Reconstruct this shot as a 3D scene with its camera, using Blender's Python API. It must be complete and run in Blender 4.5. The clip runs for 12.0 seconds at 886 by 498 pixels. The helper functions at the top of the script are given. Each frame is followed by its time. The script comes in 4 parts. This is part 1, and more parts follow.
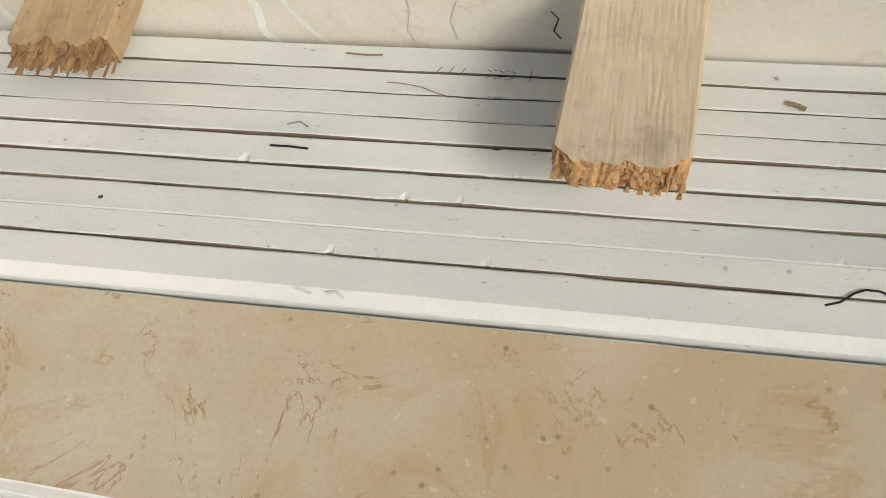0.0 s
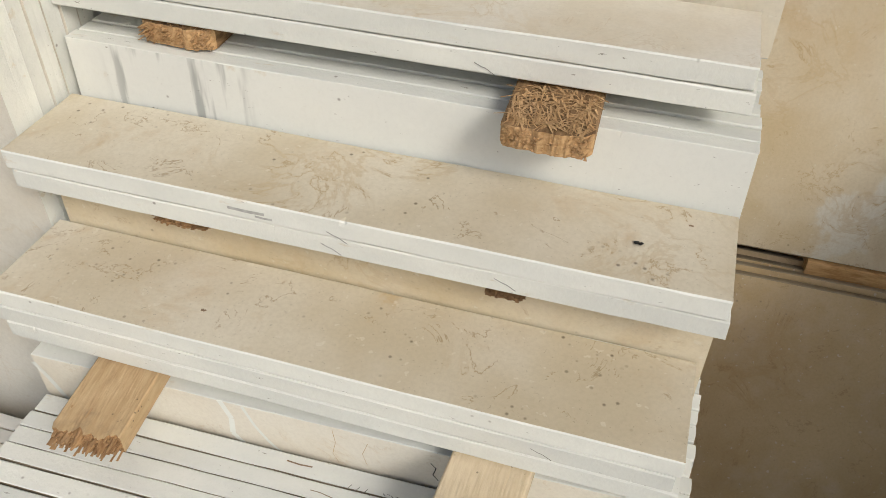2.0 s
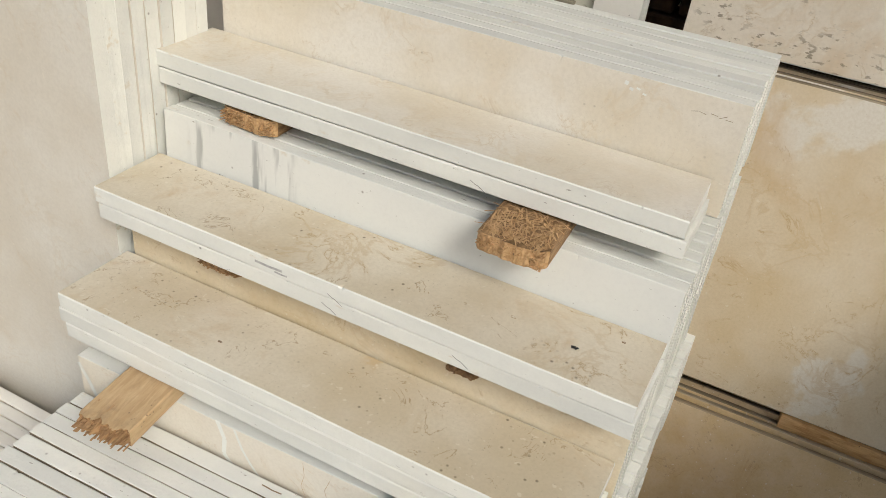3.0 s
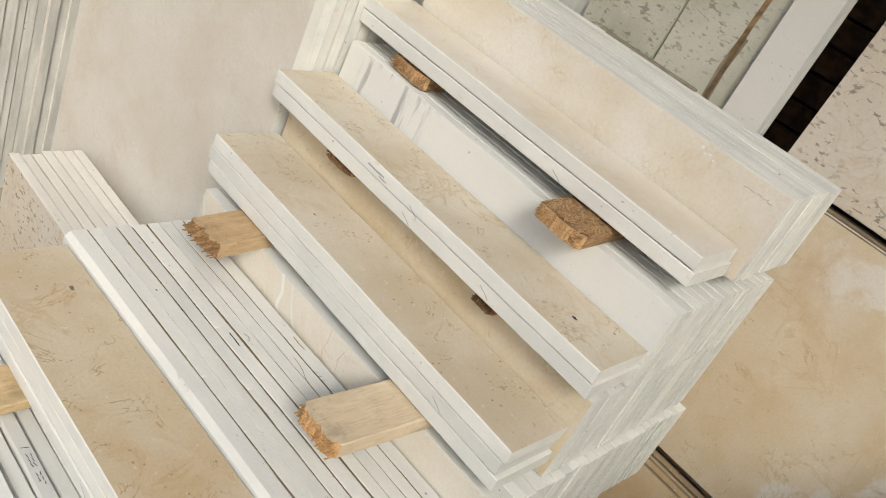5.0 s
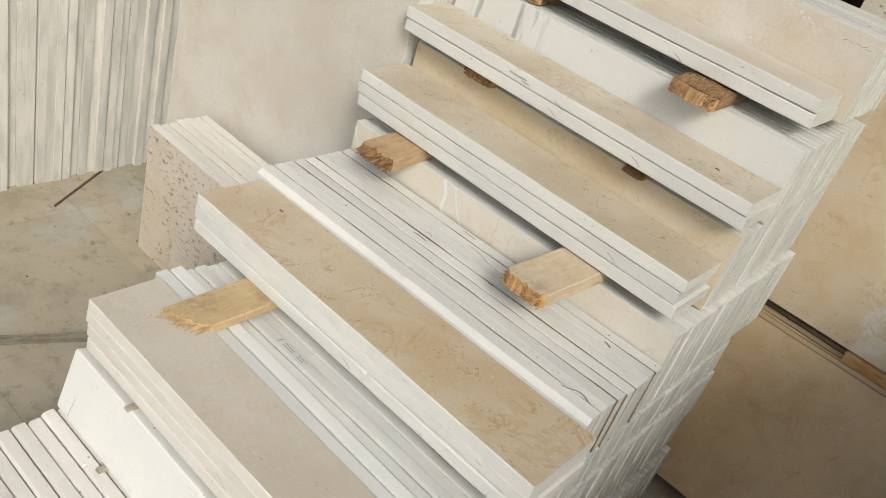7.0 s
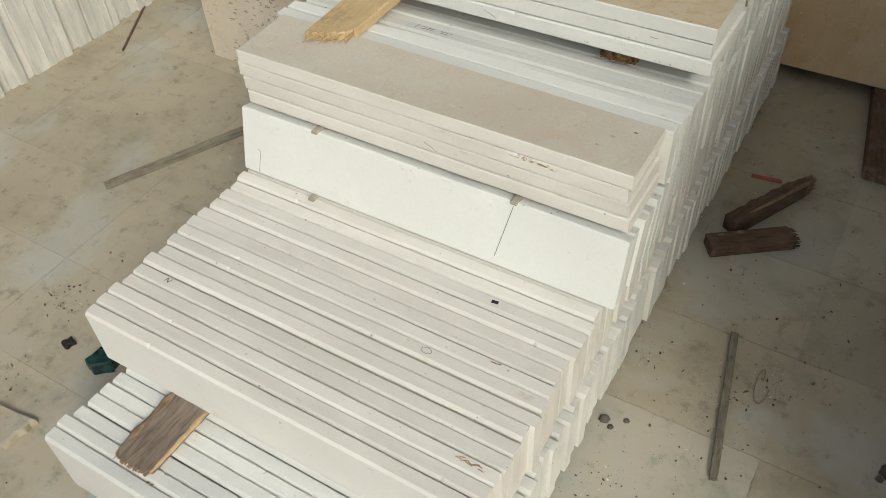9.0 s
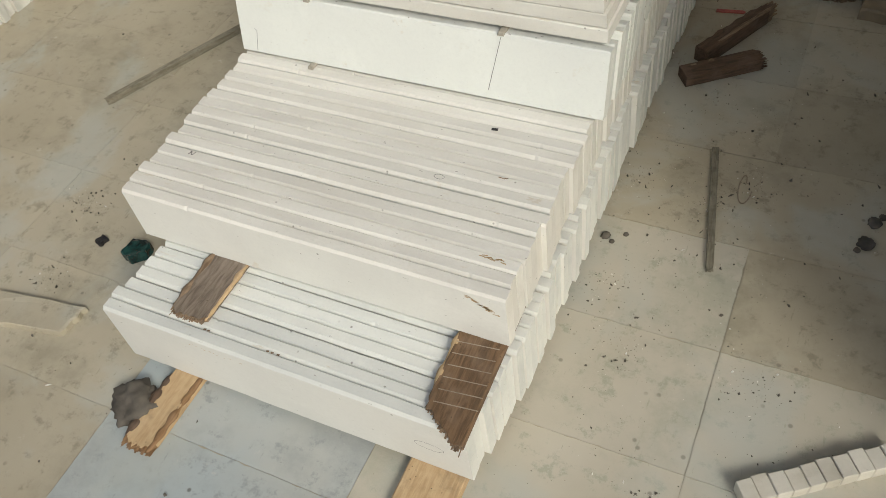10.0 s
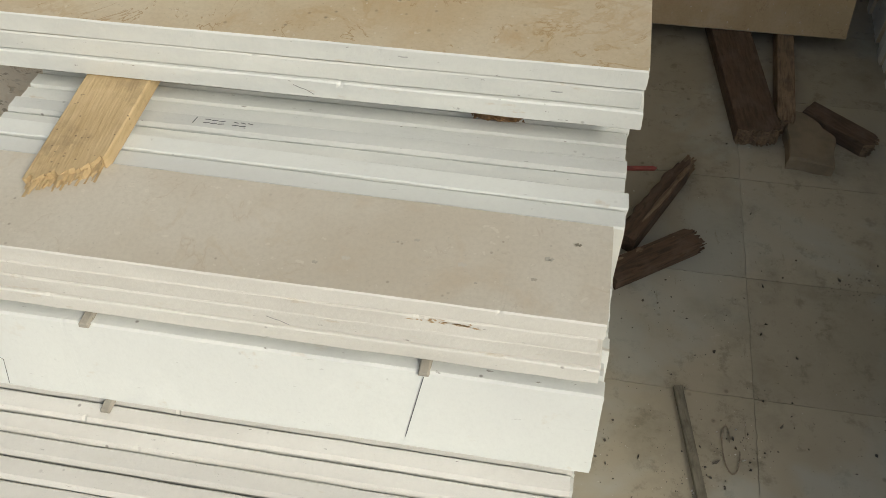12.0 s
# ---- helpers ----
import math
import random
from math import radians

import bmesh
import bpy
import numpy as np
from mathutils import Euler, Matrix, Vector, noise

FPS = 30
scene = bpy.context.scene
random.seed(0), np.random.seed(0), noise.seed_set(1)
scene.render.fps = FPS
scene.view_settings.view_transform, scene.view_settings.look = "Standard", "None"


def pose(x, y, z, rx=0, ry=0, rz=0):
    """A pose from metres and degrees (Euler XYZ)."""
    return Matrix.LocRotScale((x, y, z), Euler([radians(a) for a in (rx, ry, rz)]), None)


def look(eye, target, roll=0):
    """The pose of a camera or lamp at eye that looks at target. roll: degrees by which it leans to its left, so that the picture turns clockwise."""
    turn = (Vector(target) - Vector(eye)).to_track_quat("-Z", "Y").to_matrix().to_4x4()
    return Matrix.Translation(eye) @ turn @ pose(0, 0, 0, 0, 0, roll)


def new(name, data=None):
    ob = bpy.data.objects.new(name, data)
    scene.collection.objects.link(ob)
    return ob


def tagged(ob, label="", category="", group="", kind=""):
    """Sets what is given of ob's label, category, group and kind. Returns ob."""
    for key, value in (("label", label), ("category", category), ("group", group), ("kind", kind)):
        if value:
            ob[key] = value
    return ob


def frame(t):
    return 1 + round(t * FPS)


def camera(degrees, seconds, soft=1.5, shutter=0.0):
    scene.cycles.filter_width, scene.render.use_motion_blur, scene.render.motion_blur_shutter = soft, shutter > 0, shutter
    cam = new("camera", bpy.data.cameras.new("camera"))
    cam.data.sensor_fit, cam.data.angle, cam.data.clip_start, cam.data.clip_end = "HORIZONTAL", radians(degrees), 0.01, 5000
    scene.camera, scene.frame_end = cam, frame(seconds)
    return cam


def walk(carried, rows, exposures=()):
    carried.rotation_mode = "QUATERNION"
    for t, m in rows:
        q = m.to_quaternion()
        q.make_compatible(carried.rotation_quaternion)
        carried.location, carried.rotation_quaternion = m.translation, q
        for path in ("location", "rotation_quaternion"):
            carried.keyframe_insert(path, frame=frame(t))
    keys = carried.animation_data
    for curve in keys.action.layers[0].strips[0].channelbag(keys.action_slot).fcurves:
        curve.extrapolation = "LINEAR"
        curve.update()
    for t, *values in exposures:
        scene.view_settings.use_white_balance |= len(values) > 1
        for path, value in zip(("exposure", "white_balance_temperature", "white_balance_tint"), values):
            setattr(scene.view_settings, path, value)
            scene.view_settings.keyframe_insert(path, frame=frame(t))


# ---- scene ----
cam = camera(56.0, 12.0, soft=0.7)
PATH = [
    (0, (0.466, -0.377, 0.927), (0.113, 0.565, -0.801), -11.7),
    (0.5, (0.48, -0.359, 1.023), (0.146, 0.732, -0.62), -8.0),
    (1, (0.5, -0.359, 1.082), (0.179, 0.916, -0.425), -5.0),
    (1.5, (0.524, -0.371, 1.125), (0.18, 0.998, -0.291), -2.2),
    (2, (0.558, -0.408, 1.177), (0.125, 1.041, -0.132), 0.8),
    (2.5, (0.603, -0.443, 1.227), (0.047, 1.048, 0.016), 3.2),
    (2.7, (0.633, -0.465, 1.247), (0.031, 1.046, 0.083), 4.7),
    (4.3, (0.867, -0.652, 1.25), (-0.049, 0.857, 0.31), 17.9),
    (4.5, (0.877, -0.666, 1.237), (-0.064, 0.827, 0.296), 20.5),
    (5, (0.876, -0.678, 1.213), (-0.082, 0.792, 0.255), 26.6),
    (5.5, (0.864, -0.713, 1.178), (-0.061, 0.755, 0.183), 32.7),
    (6, (0.854, -0.766, 1.148), (-0.054, 0.693, 0.125), 36.0),
    (6.5, (0.85, -0.853, 1.15), (-0.083, 0.593, 0.133), 32.3),
    (7, (0.872, -0.97, 1.152), (-0.041, 0.473, 0.111), 18.8),
    (7.2, (0.879, -1.014, 1.145), (-0.013, 0.428, 0.083), 14.6),
    (8.8, (0.832, -1.153, 0.994), (0.051, 0.056, -0.394), -2.6),
    (9, (0.848, -1.184, 1.008), (0.076, -0.009, -0.414), -3.6),
    (9.5, (0.885, -1.265, 0.995), (0.147, -0.152, -0.494), -7.0),
    (10, (0.895, -1.346, 0.99), (0.2, -0.254, -0.535), -10.5),
    (10.5, (0.841, -1.32, 0.97), (0.232, -0.221, -0.586), -11.4),
    (11, (0.724, -1.196, 0.966), (0.276, -0.014, -0.584), -7.7),
    (11.5, (0.644, -1.071, 0.962), (0.339, 0.175, -0.572), -3.8),
    (12, (0.607, -0.859, 0.927), (0.353, 0.373, -0.628), -2.1),
]
EXPOSURES = [(0.0, -0.34, 6600, 9), (2.5, -0.27, 6480, 9), (4.5, -0.25, 6520, 11), (7.2, -0.30, 6500, 10), (9.0, -0.43, 6500, 6), (12.0, -0.46, 6580, 6)]
walk(cam, [(t, look(eye, target, roll)) for t, eye, target, roll in PATH], EXPOSURES)

# ---- world, sun, large lights ----
world = bpy.data.worlds.new("overcast_sky")
scene.world = world
world.use_nodes = True
wn = world.node_tree
sky = wn.nodes.new("ShaderNodeTexSky")
sky.sky_type, sky.sun_disc = "NISHITA", False
sky.sun_elevation, sky.sun_rotation = radians(38), radians(131)
sky.air_density, sky.dust_density = 1.0, 4.0
wn.nodes["Background"].inputs["Strength"].default_value = 0.15
wn.links.new(sky.outputs["Color"], wn.nodes["Background"].inputs["Color"])
sun_data = bpy.data.lights.new("sun", "SUN")
sun_data.energy, sun_data.angle, sun_data.color = 2.2, radians(17), (1.0, 0.975, 0.91)
sun = new("sun", sun_data)
sun.matrix_world = look((2.4, -2.2, 2.8), (0.2, -0.3, 0.4))


# ---- materials ----
def nodes_of(name):
    m = bpy.data.materials.new(name)
    m.use_nodes = True
    t = m.node_tree
    return m, t, t.nodes["Principled BSDF"], t.links


def add(t, kind, **values):
    n = t.nodes.new(kind)
    for key, v in values.items():
        n.inputs[key.replace("_", " ")].default_value = v
    return n


def place(t, scale=(1, 1, 1)):
    """Object coordinates shifted by a chance of each object's own."""
    tc, oi = t.nodes.new("ShaderNodeTexCoord"), t.nodes.new("ShaderNodeObjectInfo")
    mad = t.nodes.new("ShaderNodeMath")
    mad.operation = "MULTIPLY"
    mad.inputs[1].default_value = 37.0
    t.links.new(oi.outputs["Random"], mad.inputs[0])
    off = t.nodes.new("ShaderNodeVectorMath")
    off.operation = "ADD"
    mp = t.nodes.new("ShaderNodeMapping")
    mp.inputs["Scale"].default_value = scale
    t.links.new(tc.outputs["Object"], mp.inputs["Vector"])
    t.links.new(mp.outputs["Vector"], off.inputs[0])
    t.links.new(mad.outputs[0], off.inputs[1])
    return off.outputs[0], oi.outputs["Random"]


def noise_of(t, vec, scale, detail=4.0, rough=0.55, distortion=0.0):
    n = add(t, "ShaderNodeTexNoise", Scale=scale, Detail=detail, Roughness=rough, Distortion=distortion)
    t.links.new(vec, n.inputs["Vector"])
    return n.outputs["Fac"]


def band(t, fac, lo, hi, a=0.0, b=1.0):
    n = t.nodes.new("ShaderNodeMapRange")
    n.interpolation_type = "SMOOTHSTEP"
    for k, v in (("From Min", lo), ("From Max", hi), ("To Min", a), ("To Max", b)):
        n.inputs[k].default_value = v
    t.links.new(fac, n.inputs["Value"])
    return n.outputs[0]


def mixed(t, fac, a, b, mode="MIX"):
    n = t.nodes.new("ShaderNodeMix")
    n.data_type, n.blend_type = "RGBA", mode
    for sock, v in ((n.inputs[0], fac), (n.inputs[6], a), (n.inputs[7], b)):
        if isinstance(v, (int, float)):
            sock.default_value = v
        elif isinstance(v, tuple):
            sock.default_value = (*v, 1.0)
        else:
            t.links.new(v, sock)
    return n.outputs[2]


def math_of(t, op, a, b):
    n = t.nodes.new("ShaderNodeMath")
    n.operation = op
    for sock, v in ((n.inputs[0], a), (n.inputs[1], b)):
        if isinstance(v, (int, float)):
            sock.default_value = v
        else:
            t.links.new(v, sock)
    return n.outputs[0]


def bump(t, bsdf, height, strength, distance):
    n = add(t, "ShaderNodeBump", Strength=strength, Distance=distance)
    t.links.new(height, n.inputs["Height"])
    t.links.new(n.outputs["Normal"], bsdf.inputs["Normal"])


def marble(name, base, warm, vein, vein_amount=0.6, speck=0.5, rough=0.42, pits=70.0, pit_size=0.16, pit_from=0.56, clouds=13.0, patch=None, blotch=False):
    """Beige limestone marble: clouds, short brown veins, pale fossil flecks, dark pinholes."""
    m, t, b, l = nodes_of(name)
    vec, rnd = place(t)
    col = mixed(t, band(t, noise_of(t, vec, 7.0, 3.0), 0.35, 0.7), base, warm)
    if patch:
        # broad stained fields with a crisp, wandering border
        field = band(t, noise_of(t, vec, 2.6, 7.0, 0.58, 0.3), 0.425, 0.455)
        col = mixed(t, field, patch, col)
    cloud = band(t, noise_of(t, vec, clouds, 6.0, 0.62, 0.4), 0.54, 0.72)
    col = mixed(t, math_of(t, "MULTIPLY", cloud, min(1.0, vein_amount * 0.75)), col, (warm[0] * 0.90, warm[1] * 0.76, warm[2] * 0.58))
    v1 = noise_of(t, vec, 13.0, 6.0, 0.62, 0.7)
    near = math_of(t, "ABSOLUTE", math_of(t, "SUBTRACT", v1, 0.5), 0.0)
    here = math_of(t, "MULTIPLY", band(t, near, 0.0, 0.011, 1.0, 0.0), band(t, noise_of(t, vec, 27.0, 4.0, 0.65), 0.51, 0.58))
    col = mixed(t, math_of(t, "MULTIPLY", here, vein_amount * 0.8), col, tuple(v * 1.25 + 0.02 for v in vein))
    halo = math_of(t, "MULTIPLY", band(t, near, 0.0, 0.04, 1.0, 0.0), band(t, noise_of(t, vec, 6.0, 2.0), 0.45, 0.65))
    col = mixed(t, math_of(t, "MULTIPLY", halo, vein_amount * 0.5), col, (warm[0] * 0.86, warm[1] * 0.74, warm[2] * 0.55))
    fleck = band(t, noise_of(t, vec, 120.0, 2.0), 0.66, 0.72)
    col = mixed(t, math_of(t, "MULTIPLY", fleck, 0.5), col, (0.76, 0.72, 0.62))
    vo = add(t, "ShaderNodeTexVoronoi", Scale=pits)
    l.new(vec, vo.inputs["Vector"])
    dots = math_of(t, "MULTIPLY", band(t, vo.outputs["Distance"], 0.05, pit_size, 1.0, 0.0), band(t, noise_of(t, vec, 14.0, 2.0), pit_from, pit_from + 0.1))
    if blotch:
        # torn, elongated cavities in clusters instead of pinholes
        lay, _ = place(t, (1.0, 1.0, 2.1))
        dots = math_of(t, "MULTIPLY", band(t, noise_of(t, lay, 55.0, 4.0, 0.6), 0.565, 0.61), band(t, noise_of(t, vec, 9.0, 3.0), 0.42, 0.54))
    col = mixed(t, math_of(t, "MULTIPLY", dots, speck), col, (0.13, 0.10, 0.06))
    tiny = band(t, noise_of(t, vec, 330.0, 2.0, 0.6), 0.66, 0.74)
    col = mixed(t, math_of(t, "MULTIPLY", tiny, 0.5 * speck), col, tuple(c * 0.45 for c in warm))
    col = mixed(t, band(t, noise_of(t, vec, 240.0, 3.0, 0.7), 0.35, 0.7, 0.0, 0.22), col, tuple(c * 0.72 for c in warm))
    dust = band(t, noise_of(t, vec, 5.0, 6.0, 0.7), 0.45, 0.75)
    col = mixed(t, math_of(t, "MULTIPLY", dust, 0.28), col, (0.72, 0.69, 0.62))
    l.new(col, b.inputs["Base Color"])
    l.new(band(t, dust, 0.0, 1.0, rough, rough + 0.25), b.inputs["Roughness"])
    bump(t, b, math_of(t, "SUBTRACT", noise_of(t, vec, 120.0, 3.0), dots), 0.25, 0.0006)
    return m


def sawn(name, base, grey, stain=(0.55, 0.45, 0.30), rough=0.75, streak=(2.0, 6.0, 6.0), dirt=0.7, relief=0.5, stained=False):
    """Sawn, dusty white marble: grey clouds, saw streaks along the piece, few rust stains and dark nicks."""
    m, t, b, l = nodes_of(name)
    vec, rnd = place(t)
    lng, _ = place(t, streak)
    col = mixed(t, band(t, noise_of(t, lng, 2.4, 4.0), 0.36, 0.68), base, grey)
    col = mixed(t, math_of(t, "MULTIPLY", band(t, noise_of(t, vec, 9.0, 5.0, 0.65), 0.5, 0.75), 0.5), col, tuple(min(1, c * 1.10) for c in base))
    rust = math_of(t, "MULTIPLY", band(t, noise_of(t, lng, 13.0, 5.0, 0.65), 0.61, 0.72), band(t, noise_of(t, vec, 3.3, 1.0), 0.5, 0.6))
    col = mixed(t, math_of(t, "MULTIPLY", rust, 0.45), col, stain)
    scr, _ = place(t, (8.0, 25.0, 25.0))
    nick = band(t, noise_of(t, scr, 9.0, 4.0, 0.65), 0.68, 0.72)
    col = mixed(t, math_of(t, "MULTIPLY", nick, dirt), col, (0.20, 0.18, 0.15))
    vo = add(t, "ShaderNodeTexVoronoi", Scale=55.0)
    l.new(vec, vo.inputs["Vector"])
    dots = math_of(t, "MULTIPLY", band(t, vo.outputs["Distance"], 0.04, 0.13, 1.0, 0.0), band(t, noise_of(t, vec, 17.0, 2.0), 0.57, 0.64))
    col = mixed(t, math_of(t, "MULTIPLY", dots, dirt), col, (0.16, 0.14, 0.12))
    col = mixed(t, band(t, noise_of(t, vec, 210.0, 4.0, 0.75), 0.40, 0.75, 0.0, 0.09), col, tuple(c * 0.66 for c in grey))
    if stained:
        tc = t.nodes.new("ShaderNodeTexCoord")
        sep = t.nodes.new("ShaderNodeSeparateXYZ")
        l.new(tc.outputs["Object"], sep.inputs[0])
        runs = add(t, "ShaderNodeMapping", Scale=(62.0, 1.0, 7.0))
        l.new(tc.outputs["Object"], runs.inputs["Vector"])
        zone = math_of(t, "MULTIPLY", band(t, sep.outputs[0], 0.03, 0.06), band(t, sep.outputs[0], 0.17, 0.20, 1.0, 0.0))
        run = math_of(t, "MULTIPLY", zone, band(t, noise_of(t, runs.outputs[0], 1.0, 3.0), 0.52, 0.66))
        col = mixed(t, math_of(t, "MULTIPLY", run, 0.8), col, (0.30, 0.31, 0.30))
    tone = t.nodes.new("ShaderNodeHueSaturation")
    l.new(band(t, rnd, 0.0, 1.0, 0.93, 1.04), tone.inputs["Value"])
    l.new(col, tone.inputs["Color"])
    l.new(tone.outputs[0], b.inputs["Base Color"])
    b.inputs["Roughness"].default_value = rough
    b.inputs["Specular IOR Level"].default_value = 0.3
    bump(t, b, math_of(t, "ADD", noise_of(t, vec, 260.0, 3.0), math_of(t, "MULTIPLY", noise_of(t, lng, 9.0, 4.0), 0.8)), relief, 0.0010)
    return m


def timber(name, light, dark, grime=0.3):
    m, t, b, l = nodes_of(name)
    vec, rnd = place(t, (22.0, 150.0, 150.0))
    iso, _ = place(t)
    ring = noise_of(t, vec, 1.3, 5.0, 0.65, 0.6)
    col = mixed(t, band(t, ring, 0.35, 0.68), light, dark)
    col = mixed(t, math_of(t, "MULTIPLY", band(t, noise_of(t, iso, 34.0, 3.0), 0.45, 0.7), 0.35), col, tuple(min(1.0, c * 1.12 + 0.05) for c in light))
    col = mixed(t, math_of(t, "MULTIPLY", band(t, noise_of(t, iso, 22.0, 5.0, 0.7), 0.5, 0.72), grime), col, (0.10, 0.075, 0.05))
    vo = add(t, "ShaderNodeTexVoronoi", Scale=150.0)
    l.new(iso, vo.inputs["Vector"])
    dots = math_of(t, "MULTIPLY", band(t, vo.outputs["Distance"], 0.08, 0.2, 1.0, 0.0), band(t, noise_of(t, iso, 30.0, 2.0), 0.55, 0.62))
    col = mixed(t, math_of(t, "MULTIPLY", dots, 0.7), col, (0.07, 0.05, 0.03))
    l.new(col, b.inputs["Base Color"])
    b.inputs["Roughness"].default_value = 0.85
    bump(t, b, ring, 0.5, 0.0015)
    return m


def ground_stone(name, base, warm, dark, spots=0.7):
    m, t, b, l = nodes_of(name)
    geo = t.nodes.new("ShaderNodeNewGeometry")
    vec = geo.outputs["Position"]
    oi = t.nodes.new("ShaderNodeObjectInfo")
    col = mixed(t, band(t, noise_of(t, vec, 2.6, 5.0, 0.6), 0.35, 0.68), base, warm)
    col = mixed(t, math_of(t, "MULTIPLY", band(t, noise_of(t, vec, 6.5, 6.0, 0.7), 0.48, 0.70), 0.55), col, dark)
    col = mixed(t, math_of(t, "MULTIPLY", band(t, noise_of(t, vec, 30.0, 6.0, 0.75), 0.53, 0.66), 0.7), col, dark)
    pale = math_of(t, "MULTIPLY", band(t, noise_of(t, vec, 3.9, 4.0, 0.6, 0.5), 0.50, 0.66), 0.6)
    col = mixed(t, pale, col, (0.43, 0.45, 0.41))
    scuff, _ = place(t, (40.0, 9.0, 9.0))
    col = mixed(t, math_of(t, "MULTIPLY", band(t, noise_of(t, scuff, 3.0, 5.0, 0.7), 0.64, 0.70), 0.5), col, dark)
    vo = add(t, "ShaderNodeTexVoronoi", Scale=38.0)
    l.new(vec, vo.inputs["Vector"])
    dots = math_of(t, "MULTIPLY", band(t, vo.outputs["Distance"], 0.06, 0.16, 1.0, 0.0), band(t, noise_of(t, vec, 9.0, 3.0), 0.52, 0.6))
    col = mixed(t, math_of(t, "MULTIPLY", dots, spots), col, (0.06, 0.05, 0.035))
    chalk = band(t, noise_of(t, vec, 17.0, 6.0, 0.75), 0.62, 0.72)
    col = mixed(t, math_of(t, "MULTIPLY", chalk, 0.4), col, (0.62, 0.58, 0.50))
    tone = t.nodes.new("ShaderNodeHueSaturation")
    l.new(band(t, oi.outputs["Random"], 0.0, 1.0, 0.94, 1.05), tone.inputs["Value"])
    l.new(col, tone.inputs["Color"])
    l.new(tone.outputs[0], b.inputs["Base Color"])
    b.inputs["Roughness"].default_value = 0.7
    bump(t, b, noise_of(t, vec, 90.0, 5.0, 0.7), 0.3, 0.0015)
    return m


def plain(name, colour, rough=0.7, grain=60.0, dark=0.75):
    m, t, b, l = nodes_of(name)
    vec, _ = place(t)
    col = mixed(t, band(t, noise_of(t, vec, grain, 4.0), 0.35, 0.7), colour, tuple(c * dark for c in colour))
    l.new(col, b.inputs["Base Color"])
    b.inputs["Roughness"].default_value = rough
    bump(t, b, noise_of(t, vec, grain * 4, 3.0), 0.2, 0.0008)
    return m


WHITE = sawn("sawn_white_marble", (0.735, 0.745, 0.70), (0.65, 0.665, 0.635))
DARKJOINT = sawn("dark_brown_joint_face", (0.30, 0.25, 0.18), (0.15, 0.115, 0.075), dirt=0.9, streak=(4.0, 4.0, 4.0))
WARM_WHITE = sawn("dusty_warm_white_marble", (0.745, 0.73, 0.675), (0.675, 0.655, 0.60))
BRIGHT = sawn("clean_white_marble", (0.75, 0.77, 0.73), (0.705, 0.72, 0.69), dirt=0.25, relief=0.2, streak=(1.5, 1.5, 1.5))
FACE = sawn("dusty_white_marble_face", (0.745, 0.74, 0.695), (0.675, 0.67, 0.63), streak=(1.5, 1.5, 1.5), relief=0.2)
PALEDUST = sawn("pale_dusty_offcut", (0.56, 0.535, 0.47), (0.44, 0.41, 0.34), dirt=0.9)
# Grey for the small wedges, darkened so they look shadowed.
WEDGESHADE = sawn("shadow_grey_wedge", (0.40, 0.375, 0.315), (0.29, 0.265, 0.215), dirt=0.9)
STAINED = sawn("water_stained_white_marble", (0.72, 0.73, 0.69), (0.66, 0.67, 0.64), streak=(1.5, 1.5, 1.5), relief=0.15, stained=True)
GREYED = sawn("grey_stained_white_marble", (0.64, 0.64, 0.60), (0.48, 0.49, 0.46), streak=(14.0, 14.0, 3.0))
TAN = marble("beige_marble", (0.62, 0.545, 0.40), (0.53, 0.42, 0.26), (0.25, 0.145, 0.05), 1.0, 0.7, 0.42, 80.0, 0.2, 0.52)
TOPPALE = marble("pale_cream_marble", (0.70, 0.675, 0.61), (0.63, 0.575, 0.465), (0.36, 0.28, 0.18), 0.5, 0.4, 0.42, 85.0, 0.16, 0.57, 5.0)
TALL = marble("tall_cool_cream_marble", (0.67, 0.65, 0.59), (0.61, 0.57, 0.49), (0.42, 0.34, 0.24), 0.4, 0.2, 0.35, 70.0, 0.12, 0.6, 3.5)
PALE = marble("pale_beige_marble", (0.64, 0.59, 0.48), (0.54, 0.47, 0.34), (0.22, 0.15, 0.07), 1.0, 0.9, 0.42, 85.0, 0.2, 0.5)
CREAM = marble("cream_marble", (0.72, 0.69, 0.61), (0.66, 0.61, 0.51), (0.42, 0.33, 0.22), 0.45, 0.2, 0.3, 70.0, 0.12, 0.6, 4.0)
YELLOW = marble("yellow_marble", (0.66, 0.58, 0.43), (0.58, 0.48, 0.31), (0.30, 0.20, 0.09))
GREYTAN = marble("grey_beige_marble", (0.625, 0.59, 0.505), (0.56, 0.51, 0.415), (0.33, 0.27, 0.20), 0.45, 0.45, 0.42, 75.0, 0.13, 0.53)
SPECKLED = marble("pitted_beige_marble", (0.66, 0.61, 0.52), (0.60, 0.53, 0.42), (0.30, 0.22, 0.13), 0.7, 0.72, 0.6, 95.0, 0.34, 0.46, blotch=True)
OCHRE = marble("ochre_marble", (0.65, 0.565, 0.42), (0.56, 0.45, 0.28), (0.32, 0.22, 0.11), 0.8, 0.7, 0.42, 70.0, 0.16, 0.56, 5.0, patch=(0.68, 0.645, 0.565))
# Browner stone than OCHRE, also darkened for the shade on the lower tier.
BROWNSHADE = marble("brown_shaded_marble", (0.55, 0.415, 0.235), (0.465, 0.335, 0.17), (0.20, 0.12, 0.05), 0.6, 0.6, 0.42, 70.0, 0.16, 0.56, 5.0)
GREENISH = sawn("mossy_grey_marble", (0.64, 0.65, 0.56), (0.45, 0.48, 0.40), (0.25, 0.17, 0.08), dirt=0.9)
